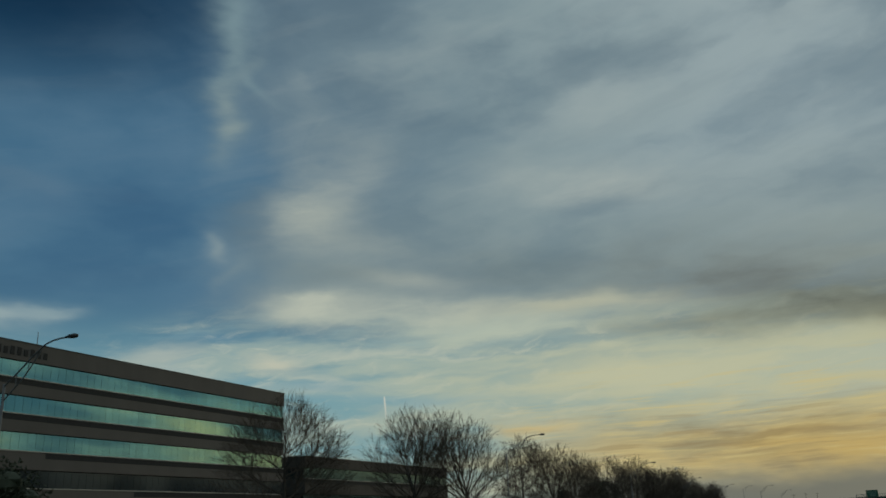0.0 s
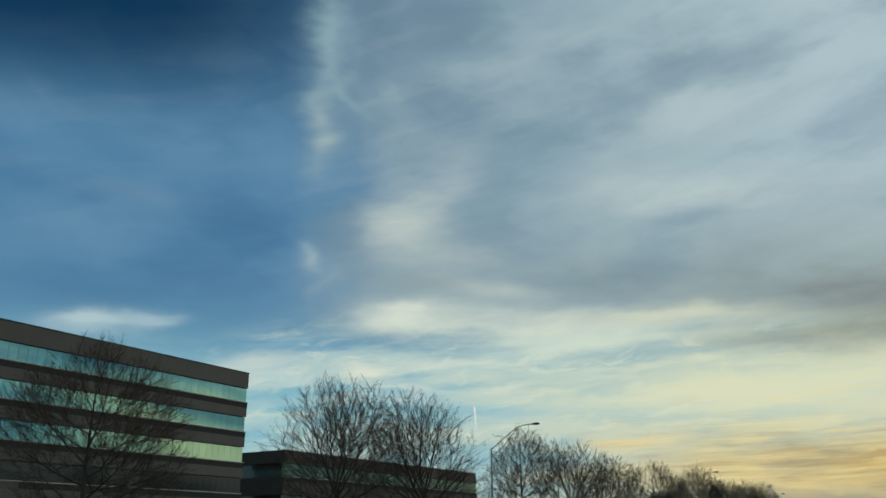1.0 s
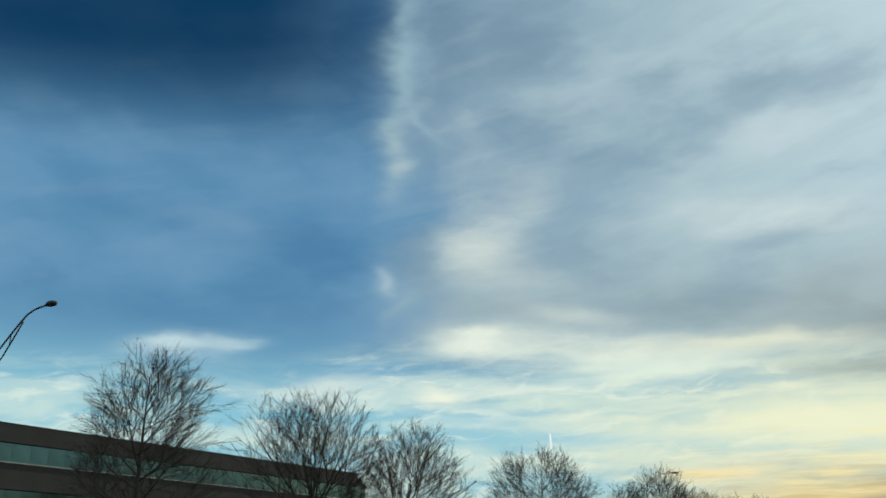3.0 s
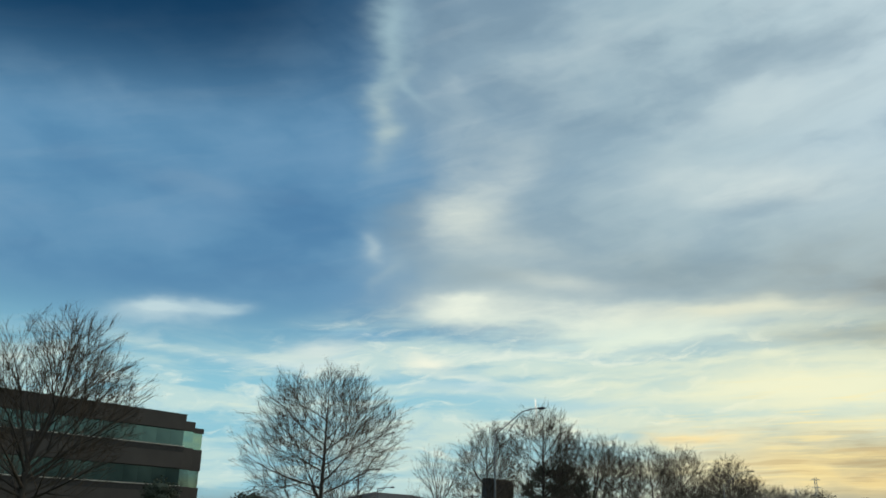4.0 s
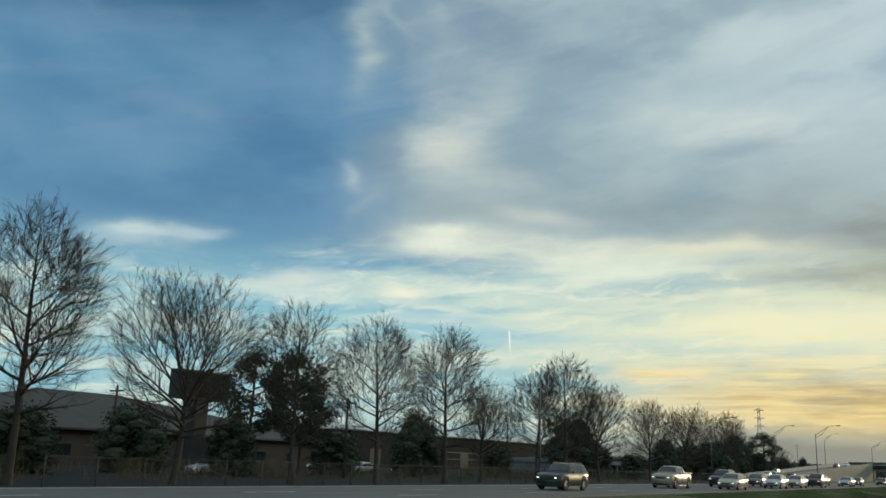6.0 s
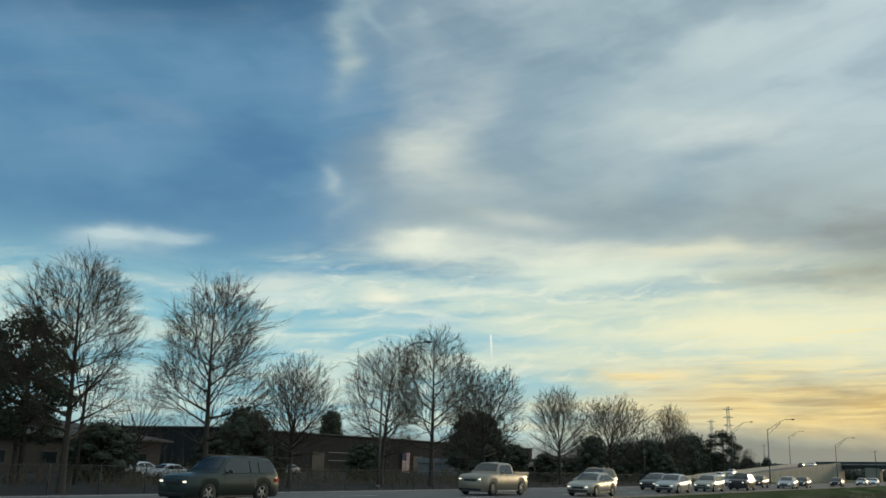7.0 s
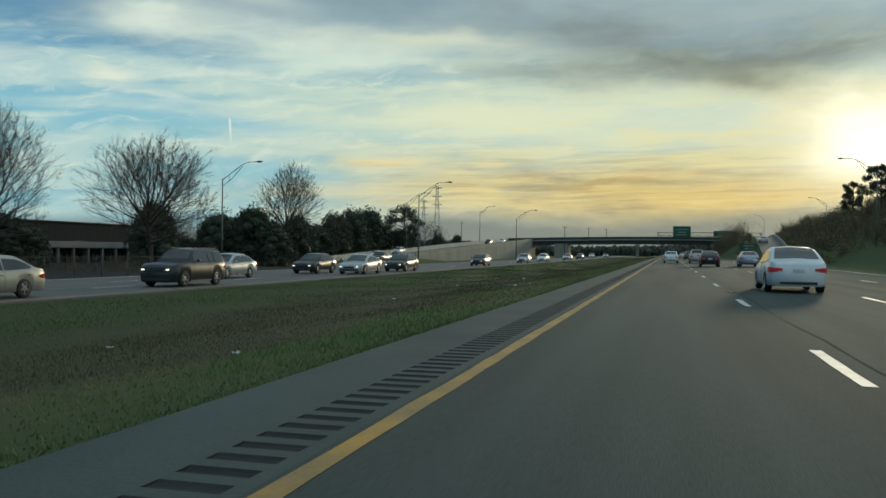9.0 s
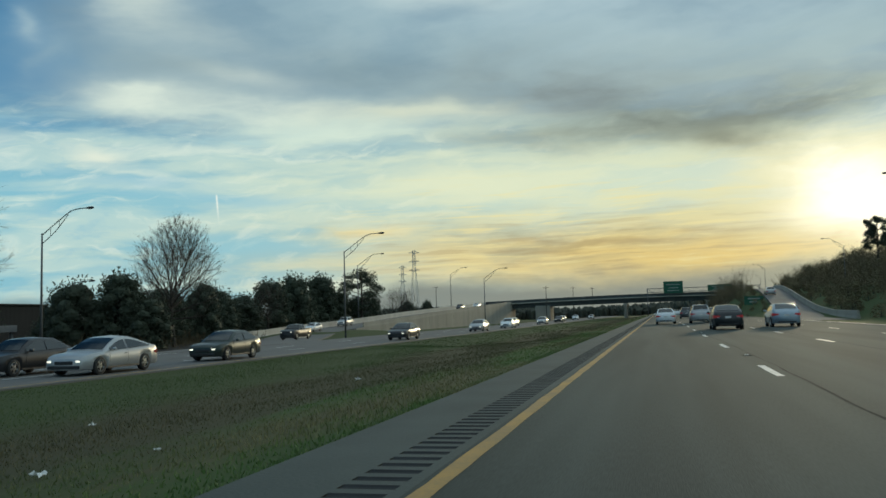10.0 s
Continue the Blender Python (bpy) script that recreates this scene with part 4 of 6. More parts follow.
def wall_flag(x, y):
    o = empty("flag", pose(x, y, -1.3))
    tagged(o, "large striped red and white flag draped on a wall", "flag")
    w, h = 3.0, 4.2
    for k in range(13):
        y0 = -w / 2 + w * k / 13
        part("stripe", box(0.0, 0.05 + 0.03 * math.sin(k * 1.1), y0, y0 + w / 13, 0, h), M_RED if k % 2 == 0 else M_FLAGWHITE, o)
    part("canton", box(0.085, 0.11, -w / 2, -w / 2 + w * 7 / 13, h * 0.6, h), M_NAVY, o)


wall_flag(-107.85, 360.0)

# ---- trees ----

def grow(seed, h, spread, vase, fine=1.0):
    """A bare winter tree: a trunk, arching limbs that reach for the crown's outline, and ever finer branches down to twigs."""
    r = random.Random(seed)
    wood, twig = ([], []), ([], [])
    lean = Vector((r.uniform(-0.03, 0.03), r.uniform(-0.03, 0.03), 0))
    cz, rz = (0.60 * h, 0.41 * h) if vase else (0.57 * h, 0.44 * h)

    def room(p, d):
        """How far it is from p along d to the crown's lumpy outline."""
        a, b = p - lean * p.z, Vector((1 / spread, 1 / spread, 1 / rz))
        o = Vector((a.x * b.x, a.y * b.y, (p.z - cz) * b.z))
        w = Vector((d.x * b.x, d.y * b.y, d.z * b.z))
        k = 1 + 0.13 * math.sin(3 * math.atan2(d.y, d.x) + seed) + 0.08 * math.sin(5 * d.z + 4 * d.x + seed)
        qa, qb, qc = w.dot(w), o.dot(w), o.dot(o) - k * k
        disc = qb * qb - qa * qc
        return (-qb + math.sqrt(disc)) / qa if disc > 0 else 0.0

    def side_of(d, angle, turn):
        u = d.cross(Vector((0.3, 0.2, 1))).normalized()
        w = d.cross(u)
        return (d * math.cos(angle) + (u * math.cos(turn) + w * math.sin(turn)) * math.sin(angle)).normalized()

    def limb(p, d, length, thick, rise, wander, pieces):
        """Points and directions of one gently rising branch."""
        out, dd = [(p.copy(), d.copy())], d.copy()
        for k in range(pieces):
            dd = (dd + Vector((r.gauss(0, wander), r.gauss(0, wander), r.gauss(0, wander) + rise / pieces))).normalized()
            p = p + dd * (length / pieces)
            out.append((p.copy(), dd.copy()))
        n = len(out)
        rad = [max(0.0062, thick * (1 - 0.86 * (i / (n - 1)) ** 0.85)) for i in range(n)]
        big = thick > 0.030
        tube([q for q, _ in out], rad, 6 if big else 3, *(wood if big else twig))
        return out, rad

    def along(line, t):
        x = t * (len(line) - 1)
        i = min(int(x), len(line) - 2)
        return line[i][0].lerp(line[i + 1][0], x - i), line[i][1].lerp(line[i + 1][1], x - i).normalized()

    def spray(p, d, length):
        """Last twigs: slivers with a side shoot or two."""
        v, f = twig
        w = d.cross(Vector((r.gauss(0, 1), r.gauss(0, 1), r.gauss(0, 1)))).normalized() * 0.0056
        e = p + d * length
        i = len(v)
        v.extend([p - w, p + w, e])
        f.append((i, i + 1, i + 2))
        for g in range(2):
            q = p.lerp(e, r.uniform(0.2, 0.75))
            d2 = side_of(d, r.uniform(0.25, 0.60), r.uniform(0, 6.28))
            i = len(v)
            v.extend([q - w * 0.75, q + w * 0.75, q + d2 * length * r.uniform(0.45, 0.8)])
            f.append((i, i + 1, i + 2))

    def branch(p, d, length, thick, level):
        rise = (0, 0.20 if vase else 0.42, 0.28, 0.24, 0.2)[level]
        line, rad = limb(p, d, length, thick, rise, (0, 0.030, 0.038, 0.045, 0.05)[level], 2 if level == 3 else max(3, min(9, int(length / 0.30))))
        if level == 3:
            for k in range(max(2, int(length * 9.5 * fine))):
                q, dd = along(line, r.uniform(0.12, 1.0))
                spray(q, side_of(dd, r.uniform(0.12, 0.55), r.uniform(0, 6.28)), r.uniform(0.28, 0.66))
            spray(*along(line, 1.0), 0.45)
            return
        gap = (0, 0.36, 0.27)[level] / fine
        count = max(3, int(length * 0.84 / gap))
        for k in range(count):
            t = 0.16 + 0.82 * (k + r.random()) / count
            q, dd = along(line, t)
            d2 = side_of(dd, r.uniform(0.45, 0.90) * (1.15 - 0.35 * t), k * 2.4 + r.uniform(-0.5, 0.5))
            d2 = (d2 + Vector((0, 0, 0.12))).normalized()
            want = length * (0.62 - 0.36 * t) * r.uniform(0.75, 1.25) + (0.30 if level == 1 else 0.22)
            free = room(q, d2)
            if free < 0.08:
                continue
            branch(q, d2, min(want, free * r.uniform(0.85, 1.12) + 0.1), rad[min(len(rad) - 1, int(t * (len(rad) - 1)))] * r.uniform(0.50, 0.70), level + 1)

    # trunk: a leader to the top, or a short bole that forks
    top = 0.44 if vase else 0.93
    pieces = 16
    trunk = []
    for k in range(pieces + 1):
        t = k / pieces
        p = Vector((0.012 * h * (math.sin(t * 3.2 + seed) - math.sin(seed)), 0.010 * h * math.sin(2.4 * t + seed) - 0.010 * h * math.sin(seed), h * top * t)) + lean * h * top * t
        trunk.append((p, Vector((0, 0, 1))))
    foot = 0.0165 * h
    rads = [foot * (1 - (0.42 if vase else 0.94) * k / pieces) * (1.35 if k == 0 else 1.0) for k in range(pieces + 1)]
    tube([q for q, _ in trunk], rads, 8, *wood)
    count = 22 if vase else 27
    for k in range(count):
        u = (k + r.uniform(-0.3, 0.3)) / (count - 1)
        u = min(1.0, max(0.0, u))
        t = 0.50 + 0.50 * u if vase else 0.22 + 0.78 * u ** 0.9
        p, _ = along(trunk, min(1.0, t))
        a = k * 2.4 + r.uniform(-0.45, 0.45)
        e = 0.04 + 1.28 * u ** 1.3 if vase else 0.12 + 0.72 * u + r.uniform(-0.12, 0.18)
        e = min(e, 1.45)
        d = Vector((math.cos(a) * math.cos(e), math.sin(a) * math.cos(e), math.sin(e)))
        length = room(p, (d + Vector((0, 0, 0.18))).normalized()) * r.uniform(0.80, 1.04)
        length = min(length, 0.66 * h)
        here = rads[min(pieces, int(t * pieces))]
        branch(p, d, max(0.5, length), here * (r.uniform(0.48, 0.68) if vase else r.uniform(0.46, 0.66)), 1)
    v = twig[0]
    tops = sorted(p.z for p in v)
    k = h / tops[int(len(tops) * 0.997)]
    for lst in (wood[0], v):
        for p in lst:
            p.z *= k
    return mesh_of("trunk", *wood, M_BARK, smooth=True), mesh_of("crown", *twig, M_TWIG)


KINDS = [grow(11, 10.0, 3.05, False, 1.35), grow(23, 10.0, 2.8, False, 1.35), grow(37, 10.0, 3.4, True, 0.98), grow(41, 10.0, 4.3, False, 1.15), grow(59, 10.0, 3.2, True, 0.98), grow(67, 10.0, 2.7, False, 1.35),
         grow(83, 10.0, 4.2, True, 0.92), grow(71, 10.0, 3.0, True, 0.6), grow(73, 10.0, 2.7, False, 0.75)]


def bare_tree(x, y, top, kind, turn, wide=1.0, label="tall bare deciduous tree with fine winter twigs"):
    z = ground_z(x, y) - 0.05
    s = (top - z) / 10.0
    o = empty("bare_tree", Matrix.Translation((x, y, z)) @ Matrix.Rotation(turn, 4, "Z"))
    o.scale = (s * wide, s * wide, s)
    for name, me in zip(("trunk", "crown"), KINDS[kind]):
        put(name, me, o)
    tagged(o, label, "tree", "row of bare trees")


# the row along the far carriageway
ROW = [(-44, 62, 12.6, 3), (-43.4, 84.0, 13.6, 2), (-42.5, 95.2, 14.3, 4), (-43, 117, 13.1, 0), (-43.6, 131.5, 13.0, 2), (-42.6, 140.4, 12.1, 4),
       (-43.0, 162, 12.5, 3), (-47, 191, 11.8, 0), (-46.7, 201.5, 14.7, 1), (-46.5, 212.7, 12.9, 2), (-47.5, 225, 13.0, 5), (-47.3, 235.6, 13.5, 1),
       (-47.4, 246.8, 14.2, 0), (-50.7, 259.5, 9.9, 4), (-50.2, 272.0, 12.7, 1), (-51, 282.2, 15.6, 0), (-52, 296, 12.9, 2), (-51.7, 317, 12.3, 2),
       (-52.4, 339, 12.7, 6), (-56, 380, 14.3, 4)]
for i, (x, y, top, k) in enumerate(ROW):
    bare_tree(x, y, top, k, i * 1.37, 1.2 if k == 6 else 1.12 if k in (2, 4) and y < 300 else 1.0)
for i, (x, y, top, k) in enumerate([(-66, 190, 9.5, 7), (-62, 203, 11.0, 7), (-60, 22, 12.0, 8), (-66, 150, 9.5, 8), (-70, 300, 10, 8), (-74, 262, 9, 7), (-68, 430, 9, 7), (-84, 560, 12.0, 7), (-88, 566, 11.4, 8), (-80, 557, 10.2, 7), (-60, 305, 9.5, 7), (-66, 356, 8.5, 8), (-84, 398, 7.5, 7), (-92, 408, 8.5, 8)]):
    bare_tree(x, y, top, k, i * 2.1 + 0.5, 1.0, "bare deciduous tree standing back from the road")


def leafy(seed, h, r, lobes, bare_stem, size, tufts=170, mat=None, core=0.76, thin=0.33):
    """An evergreen: trunk with limbs, crown of small tufts on uneven lobes."""
    rng = random.Random(seed)
    wv, wf, lv, lf = [], [], [], []
    tube([(0, 0, 0), (0.05 * r, 0, h * 0.4), (0, 0.05 * r, h * 0.85)], [0.03 * h, 0.022 * h, 0.006 * h], 7, wv, wf)
    for k in range(lobes):
        t = (k + 0.5) / lobes
        z = h * (bare_stem + (0.95 - bare_stem) * t)
        a = k * 2.4 + rng.random()
        ring = r * (0.62 * math.sin(math.pi * (0.22 + 0.70 * t)) + 0.06)
        c = Vector((math.cos(a) * ring, math.sin(a) * ring, z))
        tube([(0, 0, z * 0.82), c * 0.6 + Vector((0, 0, z * 0.38)), c], [0.012 * h, 0.008 * h, 0.003 * h], 4, wv, wf)
        lr = r * rng.uniform(0.34, 0.56)
        # a lumpy inner mass, with leaf tufts over it
        i0, nu, nv = len(lv), 9, 5
        for b_ in range(nv + 1):
            for a_ in range(nu):
                th, ph = math.pi * b_ / nv, 2 * math.pi * a_ / nu
                k_ = lr * core * rng.uniform(0.86, 1.08)
                lv.append(c + Vector((math.sin(th) * math.cos(ph) * k_, math.sin(th) * math.sin(ph) * k_, math.cos(th) * k_ * 0.78)))
        for b_ in range(nv):
            for a_ in range(nu):
                lf.append((i0 + b_ * nu + a_, i0 + b_ * nu + (a_ + 1) % nu, i0 + (b_ + 1) * nu + (a_ + 1) % nu, i0 + (b_ + 1) * nu + a_))
        for j in range(tufts):
            d = Vector((rng.gauss(0, 1), rng.gauss(0, 1), rng.gauss(0, 0.85)))
            d = d.normalized() * lr * rng.uniform(0.55, 1.08)
            p = c + d
            for m in range(3):
                q = Vector((rng.gauss(0, 1), rng.gauss(0, 1), rng.gauss(0, 1) + 0.5)).normalized() * size * rng.uniform(0.6, 1.4)
                s = q.cross(Vector((rng.gauss(0, 1), rng.gauss(0, 1), rng.gauss(0, 1)))).normalized() * size * thin
                i = len(lv)
                lv += [p - s, p + s, p + q]
                lf.append((i, i + 1, i + 2))
    return mesh_of("trunk", wv, wf, M_BARK, smooth=True), mesh_of("crown", lv, lf, mat or M_LEAF)


def pine(seed, h, r, clumps, first):
    """An open pine: a slender trunk, crooked limbs, and flat uneven clumps of needles with sky between them."""
    rng = random.Random(seed)
    wv, wf, lv, lf = [], [], [], []
    bend = rng.uniform(-0.04, 0.04) * h
    tube([(0, 0, 0), (bend * 0.4, 0, h * 0.35), (bend, bend * 0.3, h * 0.7), (bend * 0.8, 0, h * 0.96)], [0.020 * h, 0.016 * h, 0.011 * h, 0.003 * h], 7, wv, wf)
    for k in range(clumps):
        t = (k + 0.5) / clumps
        z = h * (first + (0.96 - first) * t)
        a = k * 2.4 + rng.uniform(-0.5, 0.5)
        ring = r * (0.30 + 0.62 * math.sin(math.pi * (0.25 + 0.72 * t))) * rng.uniform(0.45, 1.0) if t < 0.93 else 0.0
        c = Vector((bend * 0.8 + math.cos(a) * ring, math.sin(a) * ring, z + rng.uniform(-0.02, 0.02) * h))
        s0 = Vector((bend * 0.8, 0, z - 0.10 * h))
        tube([s0, s0.lerp(c, 0.55) - Vector((0, 0, 0.012 * h)), c], [0.0075 * h, 0.005 * h, 0.002 * h], 5, wv, wf)
        lr = r * rng.uniform(0.26, 0.42)
        for j in range(150):
            d = Vector((rng.gauss(0, 1), rng.gauss(0, 1), rng.gauss(0, 1))).normalized() * lr * rng.random() ** 0.45
            d.z *= 0.50
            q0 = c + d + Vector((0, 0, 0.1 * lr * math.sin(3 * d.x + 2 * d.y)))
            for m in range(4):
                q = Vector((rng.gauss(0, 1), rng.gauss(0, 1), rng.gauss(0, 1) + 0.6)).normalized() * h * 0.028 * rng.uniform(0.6, 1.4)
                w = q.cross(Vector((rng.gauss(0, 1), rng.gauss(0, 1), rng.gauss(0, 1)))).normalized() * h * 0.0055
                i = len(lv)
                lv += [q0 - w, q0 + w, q0 + q]
                lf.append((i, i + 1, i + 2))
    return mesh_of("trunk", wv, wf, M_BARK, smooth=True), mesh_of("crown", lv, lf, M_LEAF)


EVER = [leafy(3, 10, 4.6, 32, 0.06, 0.35, 105, None, 0.60), leafy(5, 10, 3.4, 30, 0.04, 0.33, 105, None, 0.60), leafy(8, 10, 4.0, 22, 0.36, 0.32, 130, None, 0.58), leafy(13, 10, 5.2, 30, 0.18, 0.35, 105, None, 0.60), pine(21, 10, 3.0, 16, 0.50), pine(22, 10, 3.7, 22, 0.34)]


def evergreen(x, y, top, kind, turn, wide=1.0, label="dense dark evergreen tree beside the road"):
    z = ground_z(x, y) - 0.05
    s = (top - z) / 10.0
    o = empty("evergreen_tree", Matrix.Translation((x, y, z)) @ Matrix.Rotation(turn, 4, "Z"))
    o.scale = (s * wide, s * wide, s)
    for name, me in zip(("trunk", "crown"), EVER[kind]):
        put(name, me, o)
    tagged(o, label, "tree", "evergreens")


# large evergreens behind the row: x, y, top, kind, width
TALL_GREEN = [(-68.5, 322, 8.4, 3, 1.0), (-67.0, 239.0, 11.6, 5, 0.8), (-65.0, 244.0, 12.0, 5, 0.85), (-62, 241.5, 8.4, 5, 0.9), (-141, 374, 12.6, 1, 0.8), (-68, 271.5, 5.7, 3, 0.95),
        (-52, 40, 6.0, 0, 1.1)]
# low bushes by the lots: x, y, top, kind, width
LOW_GREEN = [(-66, 290, 3.0, 0, 1.2), (-60, 330, 3.0, 1, 1.5), (-74, 172, 5.0, 1, 1.2), (-70, 180, 4.2, 0, 1.2),
        (-70, 278, 2.8, 1, 1.4), (-66, 224, 4.2, 0, 1.3), (-62, 232, 3.6, 1, 1.4), (-64, 212, 3.4, 0, 1.4), (-62, 203, 3.0, 1, 1.5), (-66, 252, 3.4, 0, 1.4), (-63, 262, 2.8, 1, 1.5), (-70, 338, 4.4, 0, 1.1), (-82, 392, 3.0, 0, 1.6), (-90, 403, 3.2, 1, 1.7), (-76, 398, 2.6, 0, 1.5)]
# dense belt before the slip road: x, y, top, kind, width
BELT_GREEN = [(-58, 372.5, 6.8, 1, 1.1), (-55, 373, 4.0, 0, 1.2), (-61, 379, 5.0, 0, 1.2), (-64, 392, 5.2, 1, 1.2), (-65, 402, 6.8, 0, 0.8),
        (-68, 413, 5.4, 0, 1.0), (-70, 425, 4.6, 1, 1.6), (-62, 354, 6.4, 0, 0.9), (-63, 371, 5.6, 3, 0.9), (-66, 385, 6.2, 0, 1.0),
        (-69, 398, 6.0, 3, 1.0), (-72, 418, 6.6, 1, 1.4)]
# belt beside the slip road: x, y, top, kind, width
FAR_GREEN = [(-74, 443, 9.0, 1, 1.2), (-75, 457, 10.4, 0, 0.75), (-80, 470, 7.6, 0, 1.0), (-83, 490, 12.2, 1, 1.1), (-86, 508, 8.6, 0, 1.0),
        (-76.4, 502.6, 14.4, 5, 1.0), (-84, 522, 7.4, 0, 1.1), (-90, 548, 7.4, 0, 1.0), (-84, 570, 6.6, 0, 0.9), (-74.4, 560, 6.6, 1, 0.85), (-74, 432, 6.0, 0, 1.1),
        (-79, 462, 7.4, 3, 0.9), (-84, 482, 7.6, 0, 1.0), (-88, 500, 8.2, 3, 0.9), (-92, 520, 9.0, 0, 1.0)]
for i, (x, y, top, k, w) in enumerate(TALL_GREEN + LOW_GREEN + BELT_GREEN + FAR_GREEN):
    evergreen(x, y, top, k, i * 1.9, w)
evergreen(36, 424, 17.5, 4, 0.4, 0.9, "tall sparse pine above the brush on the hill")
evergreen(33.5, 436, 15.4, 4, 2.4, 0.8, "tall sparse pine above the brush on the hill")
evergreen(40, 428, 18.4, 5, 1.4, 0.75, "tall sparse pine above the brush on the hill")


def thicket(name, label, seed, places, mat, dense, lean=0.25, twigs=13):
    """Bare undergrowth: clumps of rising stems with side twigs, all in one mesh."""
    rng = random.Random(seed)
    v, f = [], []
    for x, y, h in places:
        z = ground_z(x, y) - 0.1
        for k in range(dense):
            d = Vector((rng.gauss(0, lean), rng.gauss(0, lean), 1)).normalized()
            p = Vector((x + rng.gauss(0, 0.5), y + rng.gauss(0, 0.5), z))
            L = h * rng.uniform(0.55, 1.05)
            mid = p + d * L * 0.5 + Vector((rng.gauss(0, 0.12), rng.gauss(0, 0.12), 0))
            end = p + d * L
            tube([p, mid, end], [0.028, 0.016, 0.006], 3, v, f)
            for j in range(twigs):
                t = rng.uniform(0.25, 1.0)
                q = p.lerp(end, t)
                e = q + (d + Vector((rng.gauss(0, 0.6), rng.gauss(0, 0.6), rng.gauss(0.1, 0.4)))) * L * rng.uniform(0.12, 0.3)
                i = len(v)
                v += [q + Vector((0.012, 0, 0)), q - Vector((0.012, 0, 0)), e]
                f.append((i, i + 1, i + 2))
    ob = put(name, mesh_of(name, v, f, mat))
    tagged(ob, label, "brush", kind="stuff")


# shrubs with brown winter leaves on the hill
SHRUB = [leafy(31, 10, 5.5, 13, 0.02, 0.95, 38, M_SHRUB, 0.34, 0.08), leafy(33, 10, 4.6, 11, 0.05, 0.95, 38, M_SHRUB, 0.34, 0.08), leafy(35, 10, 4.0, 10, 0.12, 0.9, 38, M_SHRUB, 0.34, 0.08)]
rng = random.Random(70)
for i in range(88):
    y = 345 + 285 * (i + rng.random()) / 88
    x = 20.5 + max(0, y - 375) * 0.080 + rng.random() ** 1.3 * 24 + (3 if y < 380 else 0)
    h = rng.uniform(2.6, 5.8) * (0.5 + 0.65 * smooth(20, 40, x - max(0, y - 375) * 0.06))
    o = empty("shrub", Matrix.Translation((x, y, ground_z(x, y) - 0.1)) @ Matrix.Rotation(i * 1.7, 4, "Z"))
    o.scale = (h / 10 * rng.uniform(0.9, 1.3), h / 10 * rng.uniform(0.9, 1.3), h / 10)
    for name, me in zip(("stem", "crown"), SHRUB[i % 3]):
        put(name, me, o)
    tagged(o, "dense brown winter shrub on the hillside", "shrub", "hill shrubs")
for i in range(34):
    y = 425 + 185 * (i + rng.random()) / 34
    x = 12.8 + (y - 375) * 0.075 - 0.6 - rng.random() * 4.5
    h = rng.uniform(0.9, 2.0) * (0.6 + (y - 425) / 185)
    o = empty("shrub", Matrix.Translation((x, y, ground_z(x, y) - 0.1)) @ Matrix.Rotation(i * 1.7, 4, "Z"))
    o.scale = (h / 10 * 1.2, h / 10 * 1.2, h / 10)
    for name, me in zip(("stem", "crown"), SHRUB[i % 3]):
        put(name, me, o)
    tagged(o, "low brown shrub on the bank below the slip road", "shrub", "bank shrubs")
for i in range(46):
    y = 372 + 150 * (i + rng.random()) / 46
    x = 18.6 + (y - 375) * 0.078 + rng.random() * 4.0
    h = rng.uniform(0.7, 1.9)
    o = empty("shrub", Matrix.Translation((x, y, ground_z(x, y) - 0.08)) @ Matrix.Rotation(i * 2.3, 4, "Z"))
    o.scale = (h / 10 * 1.5, h / 10 * 1.5, h / 10)
    for name, me in zip(("stem", "crown"), SHRUB[i % 3]):
        put(name, me, o)
    tagged(o, "low brown shrub above the slip road barrier", "shrub", "slope shrubs")
SAPLING = KINDS[7:9]
for i in range(16):
    y = 350 + 270 * (i + rng.random()) / 16
    x = 27 + max(0, y - 375) * 0.085 + rng.random() * 20
    o = empty("sapling", Matrix.Translation((x, y, ground_z(x, y) - 0.1)) @ Matrix.Rotation(i * 1.7, 4, "Z"))
    o.scale = [rng.uniform(0.5, 0.8)] * 3
    for name, me in zip(("trunk", "crown"), SAPLING[i % 2]):
        put(name, me, o)
    tagged(o, "thin bare young tree rising from the brush", "tree", "hill saplings")

rng = random.Random(77)
spots = []
while len(spots) < 900:
    x, y = rng.uniform(19, 62), rng.uniform(325, 640)
    if x > 20.5 + max(0, y - 375) * 0.085 + rng.uniform(0, 3):
        spots.append((x, y, rng.uniform(3.4, 6.6) * (0.45 + 0.55 * smooth(21, 34, x))))
thicket("hill_brush", "dense brown winter brush and saplings on the hillside", 5, spots, M_BRUSH, 5, 0.55, 20)
extra = [(rng.uniform(16, 24), rng.uniform(540, 640), rng.uniform(4, 8)) for _ in range(160)]
thicket("slope_brush", "dark scrub on the slope beside the overpass", 9, extra, M_BRUSH, 7)
belt = [(rng.uniform(-140, -116), rng.uniform(60, 470), rng.uniform(4.0, 7.5)) for _ in range(420)]
thicket("background_brush", "dark belt of winter brush behind the buildings", 12, belt, M_BRUSH, 5, 0.4)
spots = [(rng.uniform(-66, -53), rng.uniform(200, 400), rng.uniform(0.9, 2.3)) for _ in range(420)]
thicket("verge_brush", "thin brown scrub along the frontage fence", 6, spots, M_BRUSH, 6, 0.4)


